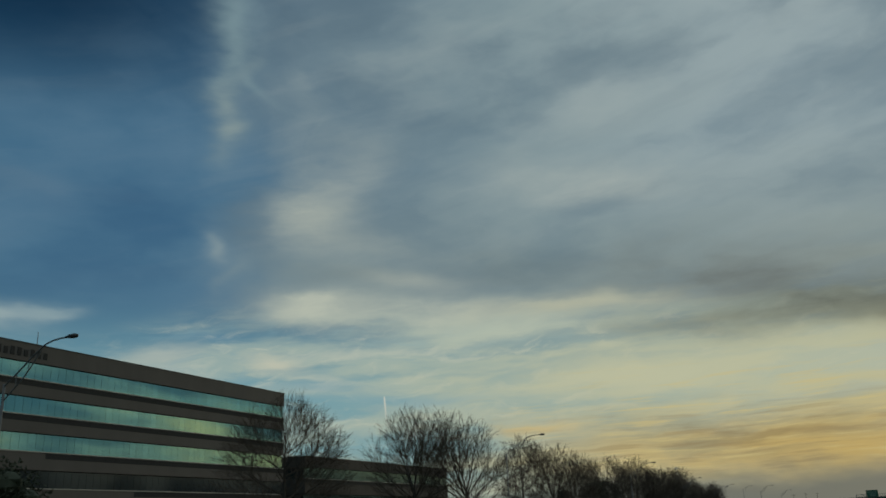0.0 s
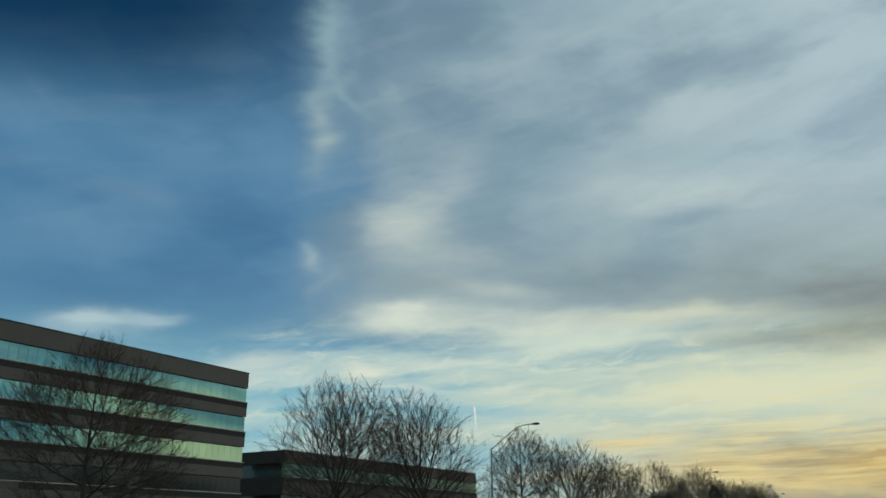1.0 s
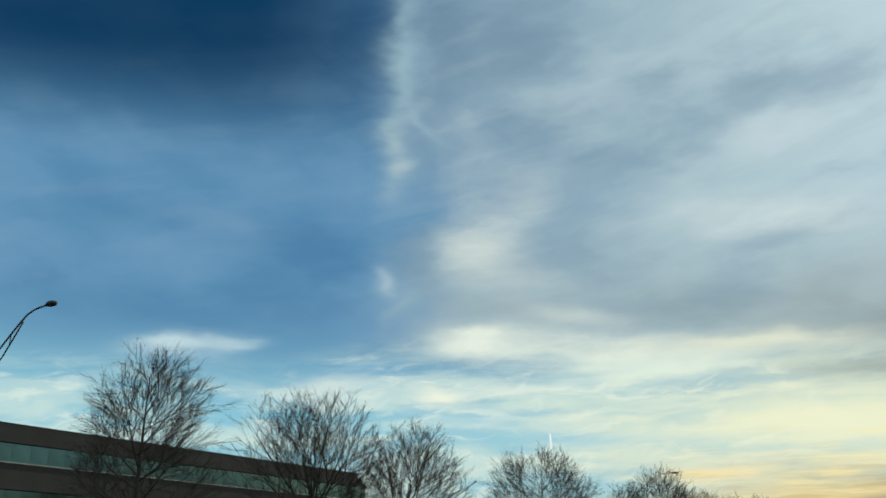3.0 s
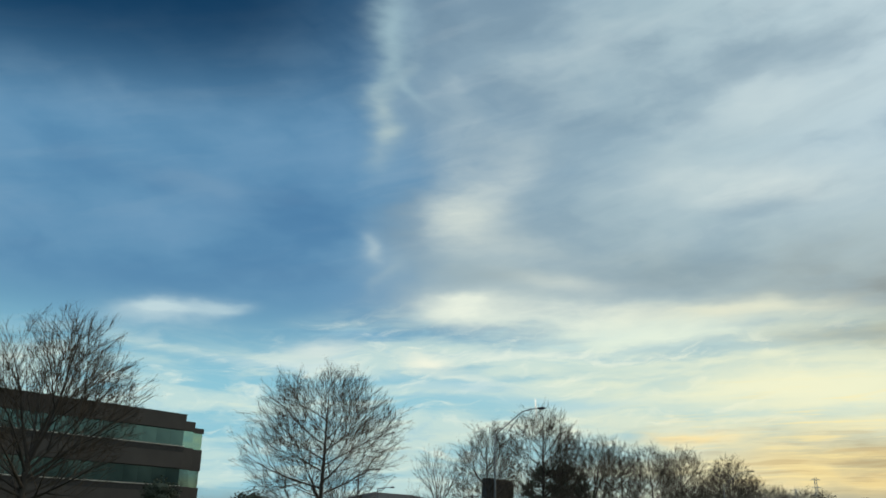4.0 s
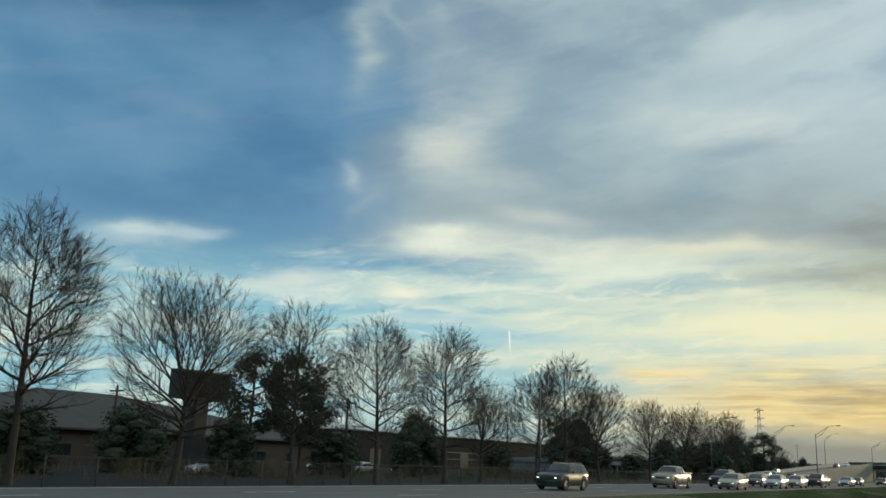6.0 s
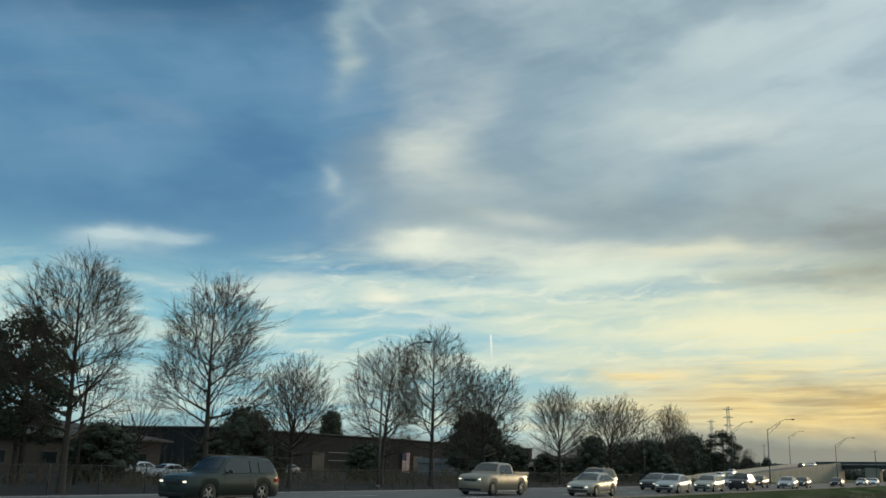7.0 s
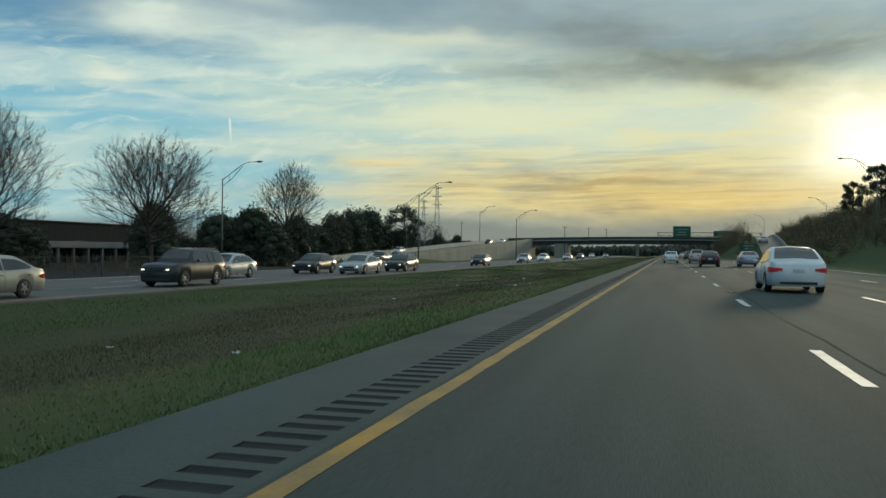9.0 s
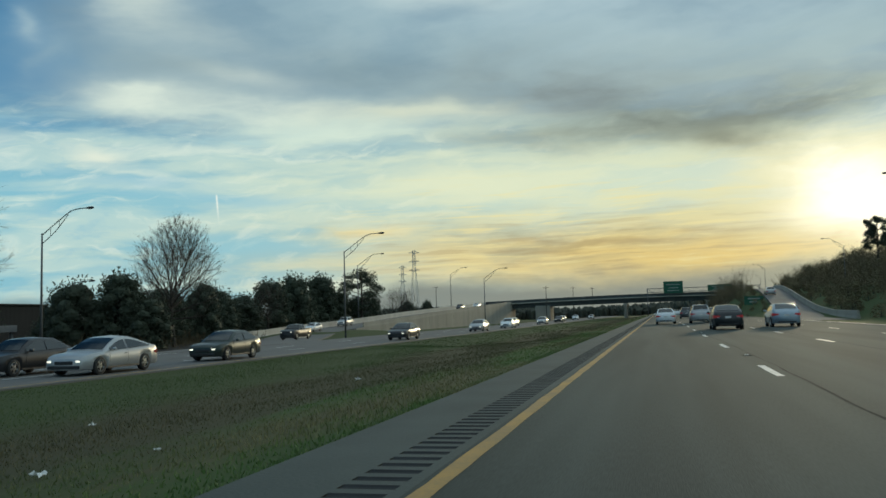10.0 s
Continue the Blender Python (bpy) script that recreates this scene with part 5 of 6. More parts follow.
def grass():
    """Blades over the median, thicker and greener near the ditch."""
    r = np.random.RandomState(4)
    n = 330000
    x = -3.45 - 16.2 * r.rand(n) ** 1.15
    edge_n = n // 9
    x[:edge_n] = -3.30 - np.abs(r.normal(0, 0.22, edge_n)) + 0.06 * np.sin(np.arange(edge_n) * 0.7)
    y = 232 + 115 * r.rand(n) ** 1.45
    far_n = n // 8
    y[-far_n:] = 340 + 260 * r.rand(far_n) ** 1.3
    h = 0.04 + 0.05 * r.rand(n) + 0.04 * (np.sin(x * 1.3 + y * 0.21) + np.sin(y * 0.45 - x)) * r.rand(n)
    h = np.clip(h, 0.03, 0.14) * 0.8 * (0.55 + 0.45 * np.clip((-3.45 - x) / 0.8, 0, 1))
    a = r.rand(n) * 6.283
    lx, ly = r.normal(0, 0.35, n) * h, r.normal(0, 0.35, n) * h
    w = (0.007 + 0.005 * r.rand(n)) * np.where(y > 345, 2.6, 1.0)
    h = h * np.where(y > 345, 1.5, 1.0)
    u = np.clip((x + 3.4) / -16.4, 0, 1)
    z = -0.065 - 0.6 * u - 0.38 * np.sin(np.pi * u) ** 1.5 + 0.03 * np.sin(y * 0.31 + x) * np.sin(np.pi * u)
    co = np.empty((n, 3, 3))
    co[:, 0] = np.stack([x - w * np.cos(a), y - w * np.sin(a), z], 1)
    co[:, 1] = np.stack([x + w * np.cos(a), y + w * np.sin(a), z], 1)
    co[:, 2] = np.stack([x + lx, y + ly, z + h], 1)
    me = bpy.data.meshes.new("grass")
    me.vertices.add(n * 3)
    me.vertices.foreach_set("co", co.ravel())
    me.loops.add(n * 3)
    me.loops.foreach_set("vertex_index", np.arange(n * 3, dtype=np.int32))
    me.polygons.add(n)
    me.polygons.foreach_set("loop_start", np.arange(0, n * 3, 3, dtype=np.int32))
    me.polygons.foreach_set("loop_total", np.full(n, 3, dtype=np.int32))
    me.materials.append(M_GRASS)
    me.update()
    me.validate()
    tagged(put("grass", me), "short green and straw-coloured median grass", "grass", kind="stuff")


grass()

# ---- street furniture ----

def street_lamp_meshes(h, reach, rise):
    out = []
    v, f = [], []
    tube([(0, 0, 0), (0, 0, h * 0.5), (0, 0, h)], [0.125, 0.10, 0.07], 12, v, f, True)
    out.append(("pole", mesh_of("pole", v, f, M_STEEL, smooth=True)))
    v, f = [], []
    tube([(0, 0, 0), (0, 0, 0.35)], [0.22, 0.2], 12, v, f, True)
    out.append(("base", mesh_of("base", v, f, M_STEEL, smooth=True)))
    top = [(reach * t, 0, h - 0.15 + rise * u) for t, u in ((0, 0), (0.2, 0.29), (0.4, 0.58), (0.55, 0.79), (0.66, 0.92), (0.78, 0.98), (0.9, 1.0), (1.0, 1.0))]
    v, f = [], []
    tube(top, [0.045] * 8, 7, v, f)
    out.append(("arm", mesh_of("arm", v, f, M_STEEL, smooth=True)))
    v, f = [], []
    low = [(0, 0, h - 0.95), (reach * 0.30, 0, h - 0.62 + rise * 0.31), (reach * 0.50, 0, h - 0.30 + rise * 0.61), (reach * 0.60, 0, h - 0.17 + rise * 0.79)]
    tube(low, [0.038] * 4, 6, v, f)
    for a, z0, z1 in ((0.2, -0.72 + rise * 0.2, -0.15 + rise * 0.27), (0.4, -0.47 + rise * 0.46, -0.15 + rise * 0.54)):
        tube([(reach * a, 0, h + z0), (reach * a, 0, h + z1)], [0.025, 0.025], 5, v, f)
    out.append(("brace", mesh_of("brace", v, f, M_STEEL)))
    zt = h - 0.15 + rise
    v, f = [], []
    sec = [(-0.1, 0.05), (0.1, 0.10), (0.35, 0.19), (0.6, 0.20), (0.78, 0.12), (0.86, 0.03)]
    n = 10
    for dx_, rr in sec:
        for k in range(n):
            a = 2 * math.pi * k / n
            v.append((reach + dx_, rr * math.cos(a), zt + 0.02 + rr * 0.55 * math.sin(a) - (0.03 if math.sin(a) < 0 else 0)))
    for i in range(len(sec) - 1):
        for k in range(n):
            f.append((i * n + k, i * n + (k + 1) % n, (i + 1) * n + (k + 1) % n, (i + 1) * n + k))
    f += [tuple(reversed(range(n))), tuple(range((len(sec) - 1) * n, len(sec) * n))]
    out.append(("lamp_head", mesh_of("lamp_head", v, f, M_LAMPHEAD, smooth=True)))
    return out


LAMP_TALL = street_lamp_meshes(11.2, 4.6, 2.15)
LAMP_LOW = street_lamp_meshes(8.6, 2.2, 0.15)


def street_lamp(x, y, z, meshes, turn, s=1.0, label="tall galvanised street lamp with a curved truss arm"):
    o = empty("street_lamp", Matrix.Translation((x, y, z)) @ Matrix.Rotation(turn, 4, "Z"))
    o.scale = (s, s, s)
    for name, me in meshes:
        put(name, me, o)
    tagged(o, label, "street lamp", "street lamps")


for x, y, head in ((-38.4, 29.5, 11.0), (-41.1, 106.3, 12.1), (-44.4, 187.8, 12.5), (-47.9, 268.4, 12.0), (-51.7, 352.4, 11.5)):
    street_lamp(x, y, ground_z(x, y), LAMP_TALL, -0.03, (head - ground_z(x, y)) / 13.3)
for x, y, k in ((-64.4, 467, 1.14), (-64.3, 553, 1.0)):
    street_lamp(x, y, ramp_z(y) - 0.1, LAMP_TALL, 0, k, "street lamp standing by the slip road parapet")
street_lamp(-37.2, 473, ground_z(-37.2, 473), LAMP_TALL, -0.03, 0.97)
for x, y in ((24.2, 373), (31.2, 449), (27.5, 530), (22.0, 297), (34, 600)):
    street_lamp(x, y, ground_z(x, y) - 0.1, LAMP_TALL, math.pi, (13.2 - ground_z(x, y)) / 13.3, "street lamp on the hill verge leaning over the lanes")
street_lamp(-38.6, 391.0, ground_z(-38.6, 391), LAMP_TALL, -0.05, (12.1 - ground_z(-38.6, 391)) / 13.3)
street_lamp(-78.2, 391, FAR_Z, LAMP_LOW, 0, 1.05, "low car-park lamp with a short straight arm")
street_lamp(-69.5, 197, FAR_Z, LAMP_LOW, 0, 1.09, "low car-park lamp with a short straight arm")
street_lamp(-73.0, 205, FAR_Z, LAMP_LOW, 0, 0.9, "low car-park lamp with a short straight arm")


def utility_pole(x, y, h):
    o = empty("utility_pole", pose(x, y, ground_z(x, y)))
    v, f = [], []
    tube([(0, 0, 0), (0, 0, h)], [0.16, 0.11], 8, v, f, True)
    put("pole", mesh_of("pole", v, f, M_BARK, smooth=True), o)
    part("crossarm", box(-1.1, 1.1, -0.06, 0.06, h - 0.6, h - 0.48, 0.01), M_BARK, o)
    tagged(o, "dark wooden utility pole with a crossarm", "utility pole")


for x, y, h in ((-58, 244, 8.2), (-72, 226, 8.0), (-40, 600, 13), (-36, 660, 14), (-30, 690, 14), (-92, 640, 16)):
    utility_pole(x, y, h)


def lattice_tower(x, y, h):
    o = empty("transmission_tower", pose(x, y, FAR_Z))
    tagged(o, "far grey steel lattice transmission tower", "tower")
    b, t = h * 0.065, h * 0.016
    lv = [i / 8 for i in range(9)]

    def corner(k, u):
        w = b + (t - b) * min(1, u / 0.8)
        return (w * (1 if k in (0, 1) else -1), w * (1 if k in (0, 3) else -1), h * u)

    for k in range(4):
        v, f = [], []
        tube([corner(k, u) for u in lv], [0.11] * 9, 4, v, f, True)
        put("leg", mesh_of("leg", v, f, M_TOWER), o)
    v, f = [], []
    for i in range(8):
        for k in range(4):
            tube([corner(k, lv[i]), corner((k + 1) % 4, lv[i + 1])], [0.05, 0.05], 3, v, f)
            tube([corner((k + 1) % 4, lv[i]), corner(k, lv[i + 1])], [0.05, 0.05], 3, v, f)
    put("bracing", mesh_of("bracing", v, f, M_TOWER), o)
    for u in (0.72, 0.84, 0.96):
        v, f = [], []
        tube([(-h * 0.075, 0, h * u), (h * 0.075, 0, h * u)], [0.14, 0.18], 4, v, f, True)
        tube([(-h * 0.075, 0, h * u), (0, 0, h * (u + 0.03)), (h * 0.075, 0, h * u)], [0.1] * 3, 4, v, f)
        put("crossarm", mesh_of("crossarm", v, f, M_TOWER), o)


lattice_tower(-147.7, 800, 45.4)
lattice_tower(-185.9, 900, 42.5)


def fence(x, y0, y1):
    o = empty("fence", pose(x, y0, 0))
    tagged(o, "dull grey chain-link fence along the frontage", "fence")
    n = int((y1 - y0) / 3.05)
    post = mesh_of("post", *_post(), M_FENCE, smooth=True)
    for k in range(n + 1):
        y = k * 3.05
        put("post", post, o, Matrix.Translation((0, y, ground_z(x, y0 + y))))
    v, f = [], []
    z = ground_z(x, y0)
    for zz in (0.1, 1.78):
        tube([(0, 0, z + zz), (0, n * 3.05, z + zz)], [0.022, 0.022], 5, v, f)
    put("rail", mesh_of("rail", v, f, M_FENCE), o)
    v, f = [], []
    y = 0.0
    while y < n * 3.05:
        for s in (-1, 1):
            tube([(0, y, z + (0.1 if s > 0 else 1.78)), (0, y + 1.68, z + (1.78 if s > 0 else 0.1))], [0.004, 0.004], 3, v, f)
        y += 0.16
    put("chain_link", mesh_of("chain_link", v, f, M_FENCE), o)


def _post():
    v, f = [], []
    tube([(0, 0, 0), (0, 0, 1.85)], [0.035, 0.035], 6, v, f, True)
    return v, f


fence(-41.0, 200, 340)

# ---- vehicles ----
# per kind: length, half-width, height, wheel radius, front axle, rear axle (from the nose),
# bonnet height, and the cabin line: foot of windscreen, roof front, roof rear, foot of rear glass, tail height
CARS = {
    "sedan": (4.75, 0.90, 1.46, 0.33, 0.90, 3.64, 0.87, 1.25, 2.10, 3.40, 4.28, 0.99),
    "liftback": (4.90, 0.95, 1.44, 0.35, 0.92, 3.82, 0.85, 1.20, 2.25, 3.10, 4.55, 1.00),
    "hatchback": (4.40, 0.90, 1.48, 0.33, 0.88, 3.50, 0.94, 1.25, 1.95, 3.35, 4.20, 1.05),
    "suv": (4.75, 0.94, 1.72, 0.37, 0.92, 3.70, 1.08, 1.40, 2.00, 4.25, 4.62, 1.12),
    "pickup": (5.70, 0.98, 1.86, 0.40, 1.02, 4.55, 1.20, 1.65, 2.25, 3.55, 3.75, 1.22),
}


def interp(table, x):
    for (a, va), (b, vb) in zip(table, table[1:]):
        if x <= b:
            t = (x - a) / (b - a) if b > a else 0
            return va + (vb - va) * max(0, t)
    return table[-1][1]


def make_car(kind, colour, lit, label):
    """One vehicle, nose at y = 0, tail towards +y, wheels on z = 0."""
    L, W, H, R, ya, yb, zb, c0, c1, c2, c3, zt = CARS[kind]
    o = empty("car" if kind != "pickup" else "pickup_truck")
    tagged(o, label, "car" if kind != "pickup" else "pickup truck", "traffic")
    belt = [(0, zb - 0.27), (0.10, zb - 0.16), (0.5, zb - 0.06), (c0, zb), (c3, zt), (L - 0.12, zt - 0.03), (L, zt - 0.16)]
    width = [(0, W * 0.80), (0.25, W * 0.93), (0.8, W), (L - 0.9, W), (L - 0.25, W * 0.94), (L, W * 0.84)]
    if kind in ("suv", "pickup"):
        roof = [(c0, 0.0), (c0 + 0.5 * (c1 - c0), 0.52), (c1 - 0.05, 0.90), (c1 + 0.25, 0.98), ((c1 + c2) / 2, 1.0), (c2, 0.95), (c2 + 0.3 * (c3 - c2), 0.80), (c3, 0.0)]
    else:
        roof = [(c0, 0.0), (c0 + 0.5 * (c1 - c0), 0.50), (c1, 0.88), (c1 + 0.3, 0.97), ((c1 + c2) / 2 + 0.1, 1.0), (c2, 0.93), (c2 + 0.35 * (c3 - c2), 0.68), (c2 + 0.75 * (c3 - c2), 0.25), (c3, 0.0)]

    def sill(y):
        z = 0.24 if 0.2 < y < L - 0.2 else 0.30
        for w in (ya, yb):
            d = abs(y - w)
            if d < R + 0.06:
                z = max(z, R + math.sqrt((R + 0.06) ** 2 - d * d))
        return z

    ys = sorted({0.0, 0.04, 0.12, L - 0.12, L - 0.04, L, c0, c1, c2, c3} | {round(k * 0.12, 3) for k in range(1, int(L / 0.12))} |
                {round(w + s, 3) for w in (ya, yb) for s in (-R - 0.061, -R - 0.03, -0.3, -0.2, -0.1, 0, 0.1, 0.2, 0.3, R + 0.03, R + 0.061)})
    ys = [y for y in ys if 0 <= y <= L]
    bm = bmesh.new()
    rings = []
    for y in ys:
        w, b, s = interp(width, y), interp(belt, y), sill(y)
        s = min(s, b - 0.12)
        up = interp(roof, y) if c0 < y < c3 else 0.0
        zr = b + 0.03 + (H - b - 0.03) * up
        wr = w * (0.93 - 0.21 * up)
        pts = [(0, 0.22), (w * 0.86, 0.22), (w * 0.97, s), (w, (s + b) / 2), (w * 0.985, b - 0.07), (w * 0.93, b), (wr, zr - 0.05 * up - 0.012), (wr * 0.86, zr), (0, zr + 0.035)]
        ring = [bm.verts.new((x, y, z)) for x, z in pts] + [bm.verts.new((-x, y, z)) for x, z in reversed(pts[1:-1])]
        rings.append(ring)
    n = len(rings[0])
    for a, b in zip(rings, rings[1:]):
        for k in range(n):
            bm.faces.new((a[k], a[(k + 1) % n], b[(k + 1) % n], b[k]))
    bm.faces.new(rings[0])
    bm.faces.new(list(reversed(rings[-1])))
    bmesh.ops.recalc_face_normals(bm, faces=bm.faces)
    for fc in bm.faces:
        fc.smooth = True
    part("body", bm, PAINT[colour], o)

    def zroof(y):
        b = interp(belt, y)
        up = interp(roof, y)
        return b, up, b + 0.03 + (H - b - 0.03) * up

    # side glass, one pane a door, 1 cm proud
    cuts = [c0 + 0.30, (c1 + c2) / 2 - 0.02, c3 - 0.28] if kind not in ("suv", "pickup") else [c0 + 0.28, (c1 + c2) / 2 - 0.1, c2 - (0.75 if kind == "suv" else 0.05), c3 - 0.18]
    for s in (-1, 1):
        for ka, kb in zip(cuts, cuts[1:]):
            if kb - ka < 0.25:
                continue
            g = bmesh.new()
            row = []
            for k in range(7):
                y = ka + 0.04 + (kb - ka - 0.08) * k / 6
                b, up, zr = zroof(y)
                w = interp(width, y)
                lo, hi = b + 0.03, max(b + 0.05, zr - 0.05 * up - 0.07)
                t = (hi - b) / max(0.05, zr - 0.05 * up - 0.012 - b)
                row.append((g.verts.new((s * (w * 0.93 + 0.010), y, lo)), g.verts.new((s * (w * 0.93 + (w * (0.93 - 0.21 * up) - w * 0.93) * t + 0.010), y, hi))))
            for p, q in zip(row, row[1:]):
                g.faces.new((p[0], q[0], q[1], p[1]))
            part("side_window", g, M_CARGLASS, o)
        # mirror
        mb = box(s * (W * 0.95) - 0.02, s * (W * 0.95) + 0.02, c0 + 0.42, c0 + 0.47, zb + 0.04, zb + 0.08)
        box(min(s * W, s * (W + 0.17)), max(s * W, s * (W + 0.17)), c0 + 0.38, c0 + 0.50, zb + 0.05, zb + 0.17, 0.05, mb)
        part("mirror", mb, PAINT[colour], o)
        # door handles and seams
        for y in (cuts[1] - 0.16, cuts[2] - 0.16):
            part("door_handle", box(s * W * 0.985 - 0.012, s * W * 0.985 + 0.016, y - 0.09, y + 0.09, zb - 0.10, zb - 0.07, 0.008), M_TRIM, o)
        for y in (cuts[0] - 0.02, cuts[1]):
            b_, w_, s_ = interp(belt, y), interp(width, y), sill(y)
            sv, sf = [], []
            tube([(s * w_ * 0.97, y, s_ + 0.06), (s * w_, y, (s_ + b_) / 2), (s * w_ * 0.985, y, b_ - 0.07), (s * w_ * 0.94, y, b_ - 0.005)], [0.005] * 4, 5, sv, sf, True)
            put("door_seam", mesh_of("door_seam", sv, sf, M_RUBBER), o)
        part("wheel_arch", box(s * (W - 0.20) - 0.1, s * (W - 0.20) + 0.1, ya - R, ya + R, R * 0.6, R * 1.6), M_RUBBER, o)
        part("wheel_arch", box(s * (W - 0.20) - 0.1, s * (W - 0.20) + 0.1, yb - R, yb + R, R * 0.6, R * 1.6), M_RUBBER, o)
        part("sill_trim", box(s * W * 0.96 - 0.02, s * W * 0.96 + 0.02, ya + R + 0.1, yb - R - 0.1, 0.225, 0.30, 0.01), M_TRIM if kind != "pickup" else M_RIM, o)

    def screen(name, f0, f1, inset):
        g = bmesh.new()
        row = []
        for k in range(6):
            y = f0 + (f1 - f0) * k / 5
            b, up, zr = zroof(y)
            w = interp(width, y) * (0.93 - 0.21 * up) * 0.84 - inset
            row.append([g.verts.new((x, y, zr + 0.035 * (1 - (x / (w + 0.01)) ** 2 * 0.8) + 0.012)) for x in (-w, -w * 0.5, 0, w * 0.5, w)])
        for p, q in zip(row, row[1:]):
            for k in range(4):
                g.faces.new((p[k], p[k + 1], q[k + 1], q[k]))
        part(name, g, M_CARGLASS, o)

    screen("windscreen", c0 + 0.10, c1 - 0.08, 0.0)
    screen("rear_window", c2 + 0.06, c3 - (0.10 if kind != "suv" else 0.05), 0.0)

    if kind == "pickup":
        part("truck_bed", box(-W * 0.80, W * 0.80, c3 + 0.12, L - 0.10, zt - 0.02, zt + 0.04, 0.01), M_TRIM, o)
        for s in (-1, 1):
            part("bed_rail", box(s * W * 0.88 - 0.07, s * W * 0.88 + 0.07, c3 - 0.02, L - 0.06, zt - 0.05, zt + 0.14, 0.03), PAINT[colour], o)
        part("tailgate", box(-W * 0.82, W * 0.82, L - 0.12, L - 0.05, zt - 0.3, zt + 0.13, 0.02), PAINT[colour], o)
    if kind == "suv":
        for s in (-1, 1):
            part("roof_rail", box(s * W * 0.62 - 0.02, s * W * 0.62 + 0.02, c1 + 0.1, c2 - 0.15, H + 0.015, H + 0.06, 0.01), M_TRIM, o)

    # lamps, grille, bumper, plate bars
    for s in (-1, 1):
        hx = s * W * 0.66
        part("headlight", box(hx - 0.11, hx + 0.09, 0.0 - 0.014, 0.16, zb - 0.335, zb - 0.255, 0.03), M_HEAD if lit else M_RIM, o, "bright head lamp" if lit else "")
        # tail lamp wrapped round the corner, with a clear lens bar
        run = [(W * 0.52, L + 0.006, 0.045), (W * 0.845, L + 0.010, 0.075), (interp(width, L - 0.10) + 0.004, L - 0.06, 0.08), (interp(width, L - 0.25) + 0.010, L - 0.24, 0.08), (interp(width, L - 0.42) + 0.010, L - 0.42, 0.03)]
        for name, mat, k0, k1, out in (("tail_light", M_TAIL if not lit else M_TAILOFF, -1.0, 1.0, 0.0), ("reversing_lens", M_RIM, -0.9, -0.6, 0.002)):
            g = bmesh.new()
            row = [[g.verts.new((s * (x_ - 0.03), y_ - 0.03, zt - 0.26 + hh * 0.8)), g.verts.new((s * (x_ + out), y_ + out, zt - 0.26 + hh * k1)), g.verts.new((s * (x_ + out), y_ + out, zt - 0.26 + hh * k0)), g.verts.new((s * (x_ - 0.03), y_ - 0.03, zt - 0.26 - hh * 0.8))] for x_, y_, hh in (run if out == 0 else [run[0], ((run[0][0] + run[1][0]) / 2, run[0][1] + 0.002, 0.07)])]
            for p, q in zip(row, row[1:]):
                for k in range(3):
                    g.faces.new((p[k], p[k + 1], q[k + 1], q[k]) if s > 0 else (p[k + 1], p[k], q[k], q[k + 1]))
            part(name, g, mat, o, "red tail lamp" if out == 0 else "clear lens strip")
    part("grille", box(-W * 0.42, W * 0.42, -0.014, 0.06, zb - 0.42, zb - 0.28, 0.02), M_TRIM, o)
    part("bumper", box(-W * 0.74, W * 0.74, -0.02, 0.08, 0.27, 0.40, 0.03), M_TRIM, o)
    part("bumper", box(-W * 0.62, W * 0.62, L - 0.08, L + 0.014, 0.27, 0.37, 0.03), M_TRIM, o)
    part("number_plate", box(-0.17, 0.17, L - 0.03, L + 0.016, zt - 0.36, zt - 0.24), M_FLAGWHITE, o)

    # wheels
    for y in (ya, yb):
        for s in (-1, 1):
            w = empty("wheel", Matrix.Translation((s * (W - 0.11), y, R)) @ Matrix.Rotation(math.pi / 2 * s, 4, "Y"))
            w.parent = o
            put("tyre", tyre_mesh(R), w)
            put("rim", rim_mesh(R), w)
    return o


WHEELS = {}


def tyre_mesh(R):
    key = ("t", R)
    if key not in WHEELS:
        prof = [(R * 0.66, -0.10), (R * 0.93, -0.105), (R, -0.075), (R, 0.075), (R * 0.93, 0.105), (R * 0.66, 0.10)]
        v, f, n = [], [], 24
        for k in range(n):
            a = 2 * math.pi * k / n
            v += [(r * math.cos(a), r * math.sin(a), z) for r, z in prof]
        m = len(prof)
        for k in range(n):
            for i in range(m - 1):
                f.append((k * m + i, k * m + i + 1, (k + 1) % n * m + i + 1, (k + 1) % n * m + i))
        WHEELS[key] = mesh_of("tyre", v, f, M_RUBBER, smooth=True)
    return WHEELS[key]


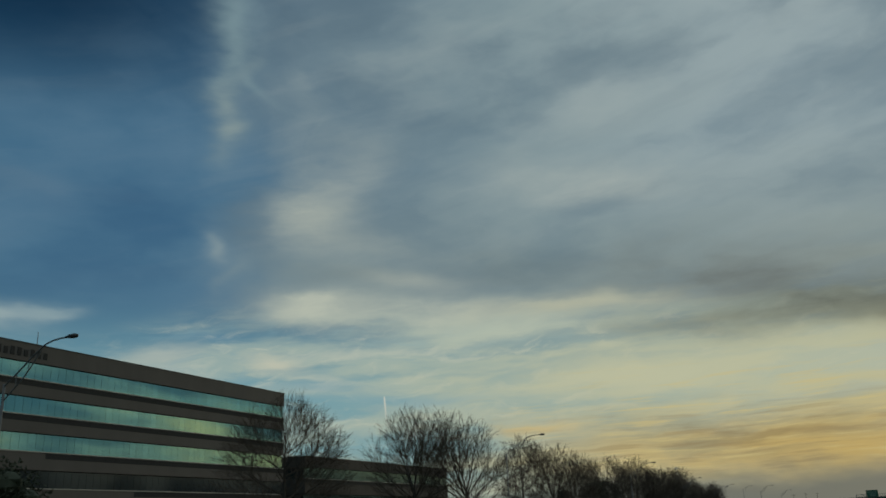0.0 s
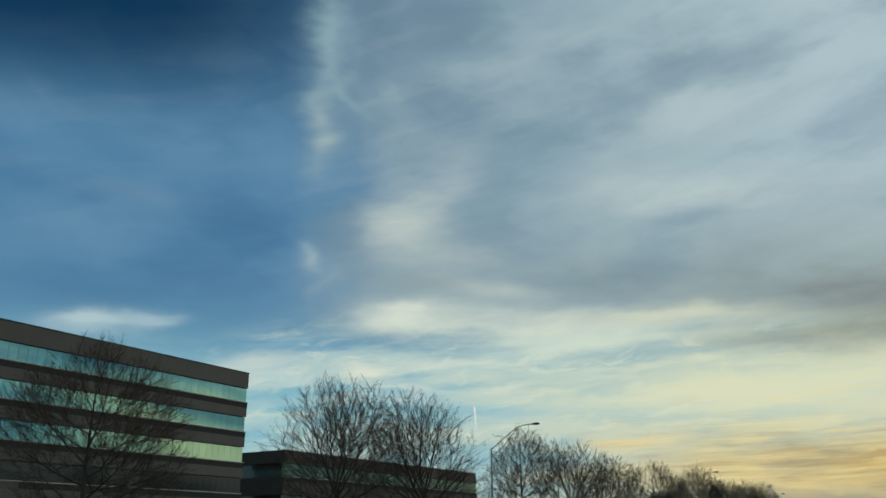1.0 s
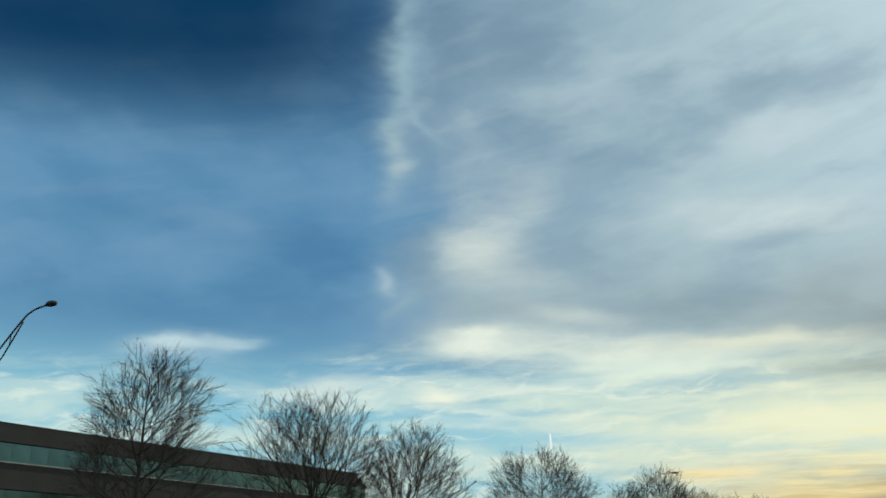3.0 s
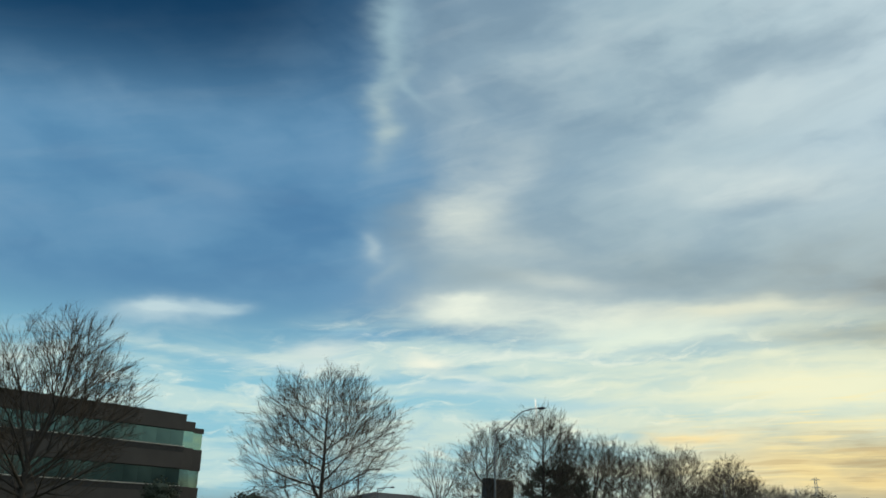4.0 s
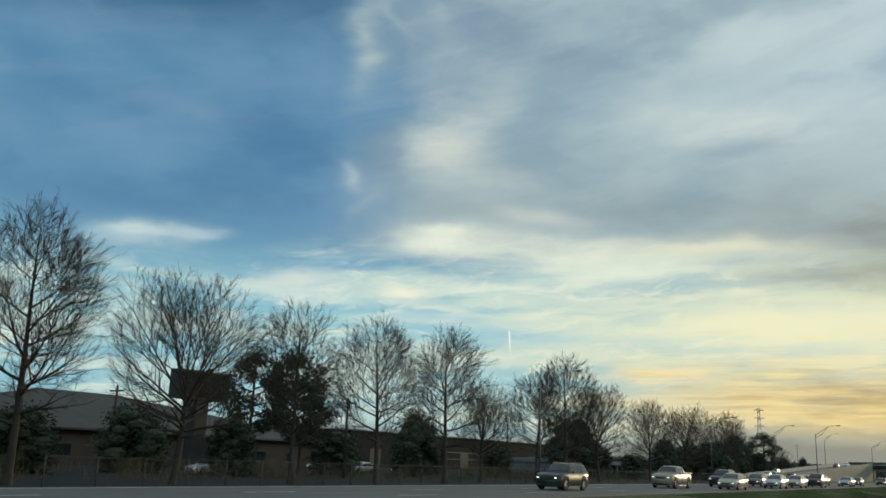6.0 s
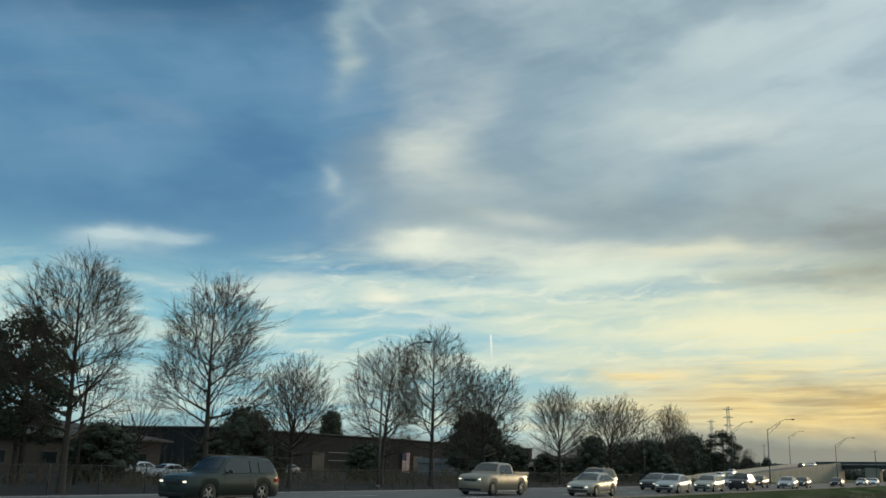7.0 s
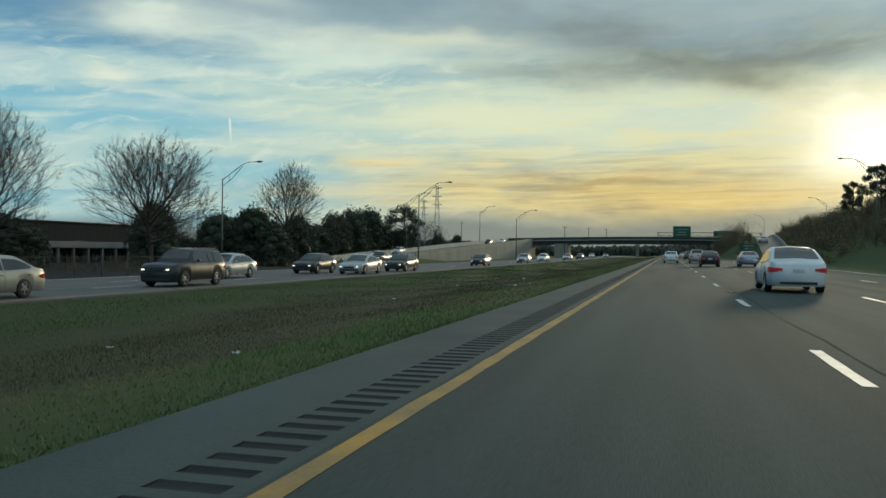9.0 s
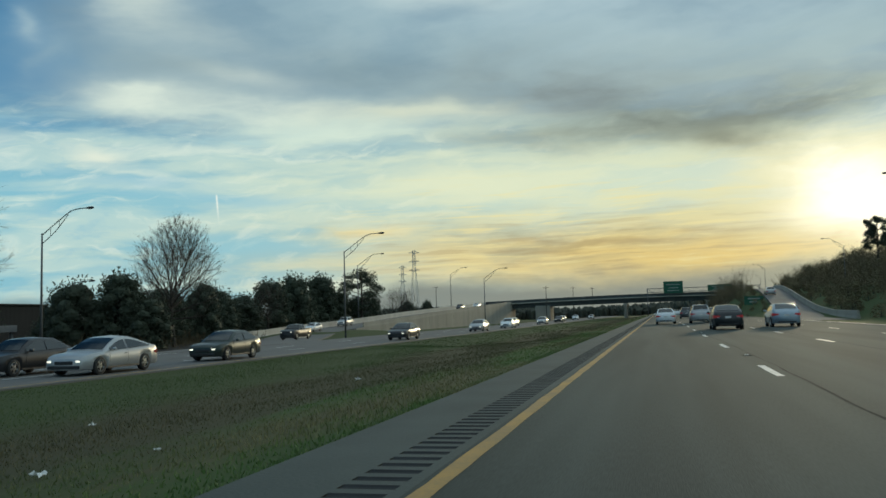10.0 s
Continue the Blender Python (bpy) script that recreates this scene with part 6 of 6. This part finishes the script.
def rim_mesh(R):
    key = ("r", R)
    if key not in WHEELS:
        v, f = [], []
        n, r = 24, R * 0.67
        for rr, z in ((r, 0.095), (r * 0.93, 0.098), (r * 0.90, 0.06)):
            v += [(rr * math.cos(2 * math.pi * k / n), rr * math.sin(2 * math.pi * k / n), z) for k in range(n)]
        for j in range(2):
            for k in range(n):
                f.append((j * n + k, j * n + (k + 1) % n, (j + 1) * n + (k + 1) % n, (j + 1) * n + k))
        idx = [0] * len(f)
        f.append(tuple(len(v) + k for k in range(n)))
        v += [(r * 0.91 * math.cos(2 * math.pi * k / n), r * 0.91 * math.sin(2 * math.pi * k / n), 0.03) for k in range(n)]
        idx.append(1)
        for q in range(5):
            a = 2 * math.pi * q / 5
            c, s = math.cos(a), math.sin(a)
            i = len(v)
            for u, w, z in ((0.02, -0.05, 0.085), (0.02, 0.05, 0.085), (r * 0.93, 0.03, 0.075), (r * 0.93, -0.03, 0.075)):
                v.append((u * c - w * s, u * s + w * c, z))
            f.append((i, i + 1, i + 2, i + 3))
            idx.append(0)
        WHEELS[key] = mesh_of("rim", v, f, [M_RIM, M_RUBBER], idx)
    return WHEELS[key]


WORDS = {"white": "white", "silver": "silver", "champagne": "champagne", "tan": "brownish silver", "dark": "black", "grey": "dark grey", "green": "dark green", "red": "dark red", "blue": "pale blue"}
MADE = {}
HALF = math.pi


def car(kind, colour, x, y, oncoming=True, z=0.0, pitch=0.0):
    """y is where the nose of an oncoming car, or the tail of one that drives our way, stands."""
    key = (kind, colour, oncoming)
    m = Matrix.Translation((x, y, z + 0.003)) @ Matrix.Rotation(pitch, 4, "X")
    if not oncoming:
        m = m @ Matrix.Translation((0, CARS[kind][0], 0)) @ Matrix.Rotation(HALF, 4, "Z")
    if key in MADE:
        return copy_thing(MADE[key], m)
    what = {"sedan": "saloon car", "liftback": "sloping-back saloon car", "hatchback": "hatchback car", "suv": "SUV", "pickup": "crew-cab pickup truck"}[kind]
    label = f"{WORDS[colour]} {what} " + ("with headlights lit on the far carriageway" if oncoming else "with red tail lamps on the near lanes")
    o = make_car(kind, colour, oncoming, label)
    o.matrix_basis = m
    MADE[key] = o
    return o


L1, L2 = -21.9, -25.3
for kind, colour, x, y in (
        ("suv", "silver", L1, 152.2), ("suv", "green", L2, 225), ("pickup", "tan", L2, 246.5), ("suv", "dark", L2, 263), ("sedan", "champagne", L1, 254), ("sedan", "silver", L1, 271),
        ("sedan", "grey", L2, 277), ("sedan", "champagne", L1, 281.5), ("suv", "dark", L1, 294), ("sedan", "silver", L2, 304),
        ("sedan", "dark", L2, 317), ("liftback", "silver", L1, 317.5), ("sedan", "green", L1, 327.5), ("sedan", "dark", L1, 359),
        ("sedan", "silver", L1, 391), ("sedan", "white", L1, 412), ("sedan", "champagne", L2, 436),
        ("sedan", "silver", L1, 450), ("sedan", "dark", L1, 478), ("sedan", "silver", L2, 515),
        ("sedan", "white", L2, 552), ("sedan", "silver", L1, 570)):
    car(kind, colour, x, y, True, ROAD_Z)
car("pickup", "dark", -43.5, 384, True, -0.93)
for kind, colour, y in (("sedan", "white", 424), ("suv", "silver", 446), ("suv", "dark", 536), ("sedan", "white", 560)):
    car(kind, colour, -58.0 if y != 446 else -60.5, y, True, ramp_z(y + 2) + 0.02, 0.036)
for kind, colour, x, y in (("sedan", "white", 3.95, 260.6), ("sedan", "white", 3.95, 289.3), ("hatchback", "dark", 3.75, 343.0), ("sedan", "white", 0.35, 371), ("suv", "silver", 3.5, 372),
                           ("hatchback", "blue", 7.6, 347.5), ("sedan", "dark", 5.1, 382), ("sedan", "dark", 0.3, 412), ("suv", "grey", 3.8, 425), ("sedan", "silver", 7.4, 455),
                           ("suv", "dark", 0.3, 462), ("sedan", "white", 3.9, 500), ("sedan", "grey", 7.3, 520)):
    car(kind, colour, x, y, False)
car("sedan", "silver", 20.6, 462.0, False, near_ramp_z(462) + 0.02, 0.06)
car("sedan", "dark", 15.9, 404.0, False, near_ramp_z(404) + 0.02, 0.02)


def parked(x, y, colour):
    c = car("sedan", colour, x, y, True, FAR_Z)
    c["label"] = f"{WORDS[colour]} saloon car parked on the far lot"


for x, y, colour in ((-72, 262, "white"), (-72, 272, "silver"), (-84, 268, "white"), (-64, 229, "white"), (-90, 300, "silver")):
    parked(x, y, colour)


# ---- litter on the grass and road ----

def litter(x, y, s, seed):
    r = random.Random(seed)
    bm = bmesh.new()
    g = bmesh.ops.create_grid(bm, x_segments=4, y_segments=4, size=s)
    for v_ in g["verts"]:
        v_.co.z = abs(r.gauss(0, s * 0.45)) + 0.01
        v_.co.x += r.gauss(0, s * 0.15)
    bmesh.ops.solidify(bm, geom=bm.faces[:], thickness=0.003)
    ob = part("paper_scrap", bm, M_PAPER, None)
    ob.matrix_basis = Matrix.Translation((x, y, ground_z(x, y) + 0.03)) @ Matrix.Rotation(r.random() * 6, 4, "Z")
    tagged(ob, "crumpled pale paper scrap lying on the grass", "litter")


for k, (x, y, s) in enumerate(((-6.4, 297.5, 0.16), (-6.0, 299, 0.10), (-8.0, 268.5, 0.17), (-8.6, 313, 0.20), (-9.8, 291.0, 0.14), (-6.9, 263.5, 0.16), (-7.8, 259.5, 0.15), (-4.6, 256, 0.10), (-9.2, 273.6, 0.12), (-5.4, 271, 0.12), (-10.6, 304, 0.15))):
    litter(x, y, s * 0.4, k)


def road_marker(x, y):
    o = empty("road_marker", pose(x, y, 0))
    tagged(o, "small raised reflector on a dark tar patch", "road marker")
    part("tar_patch", box(-0.14, 0.14, -0.16, 0.16, 0.002, 0.007, 0.002), M_TAR, o)
    bm = box(-0.055, 0.055, -0.05, 0.05, 0.006, 0.025, 0.006)
    part("reflector", bm, M_FLAGWHITE, o)


for k in range(-6, 12):
    road_marker(1.95, 289.0 + 24.4 * k)
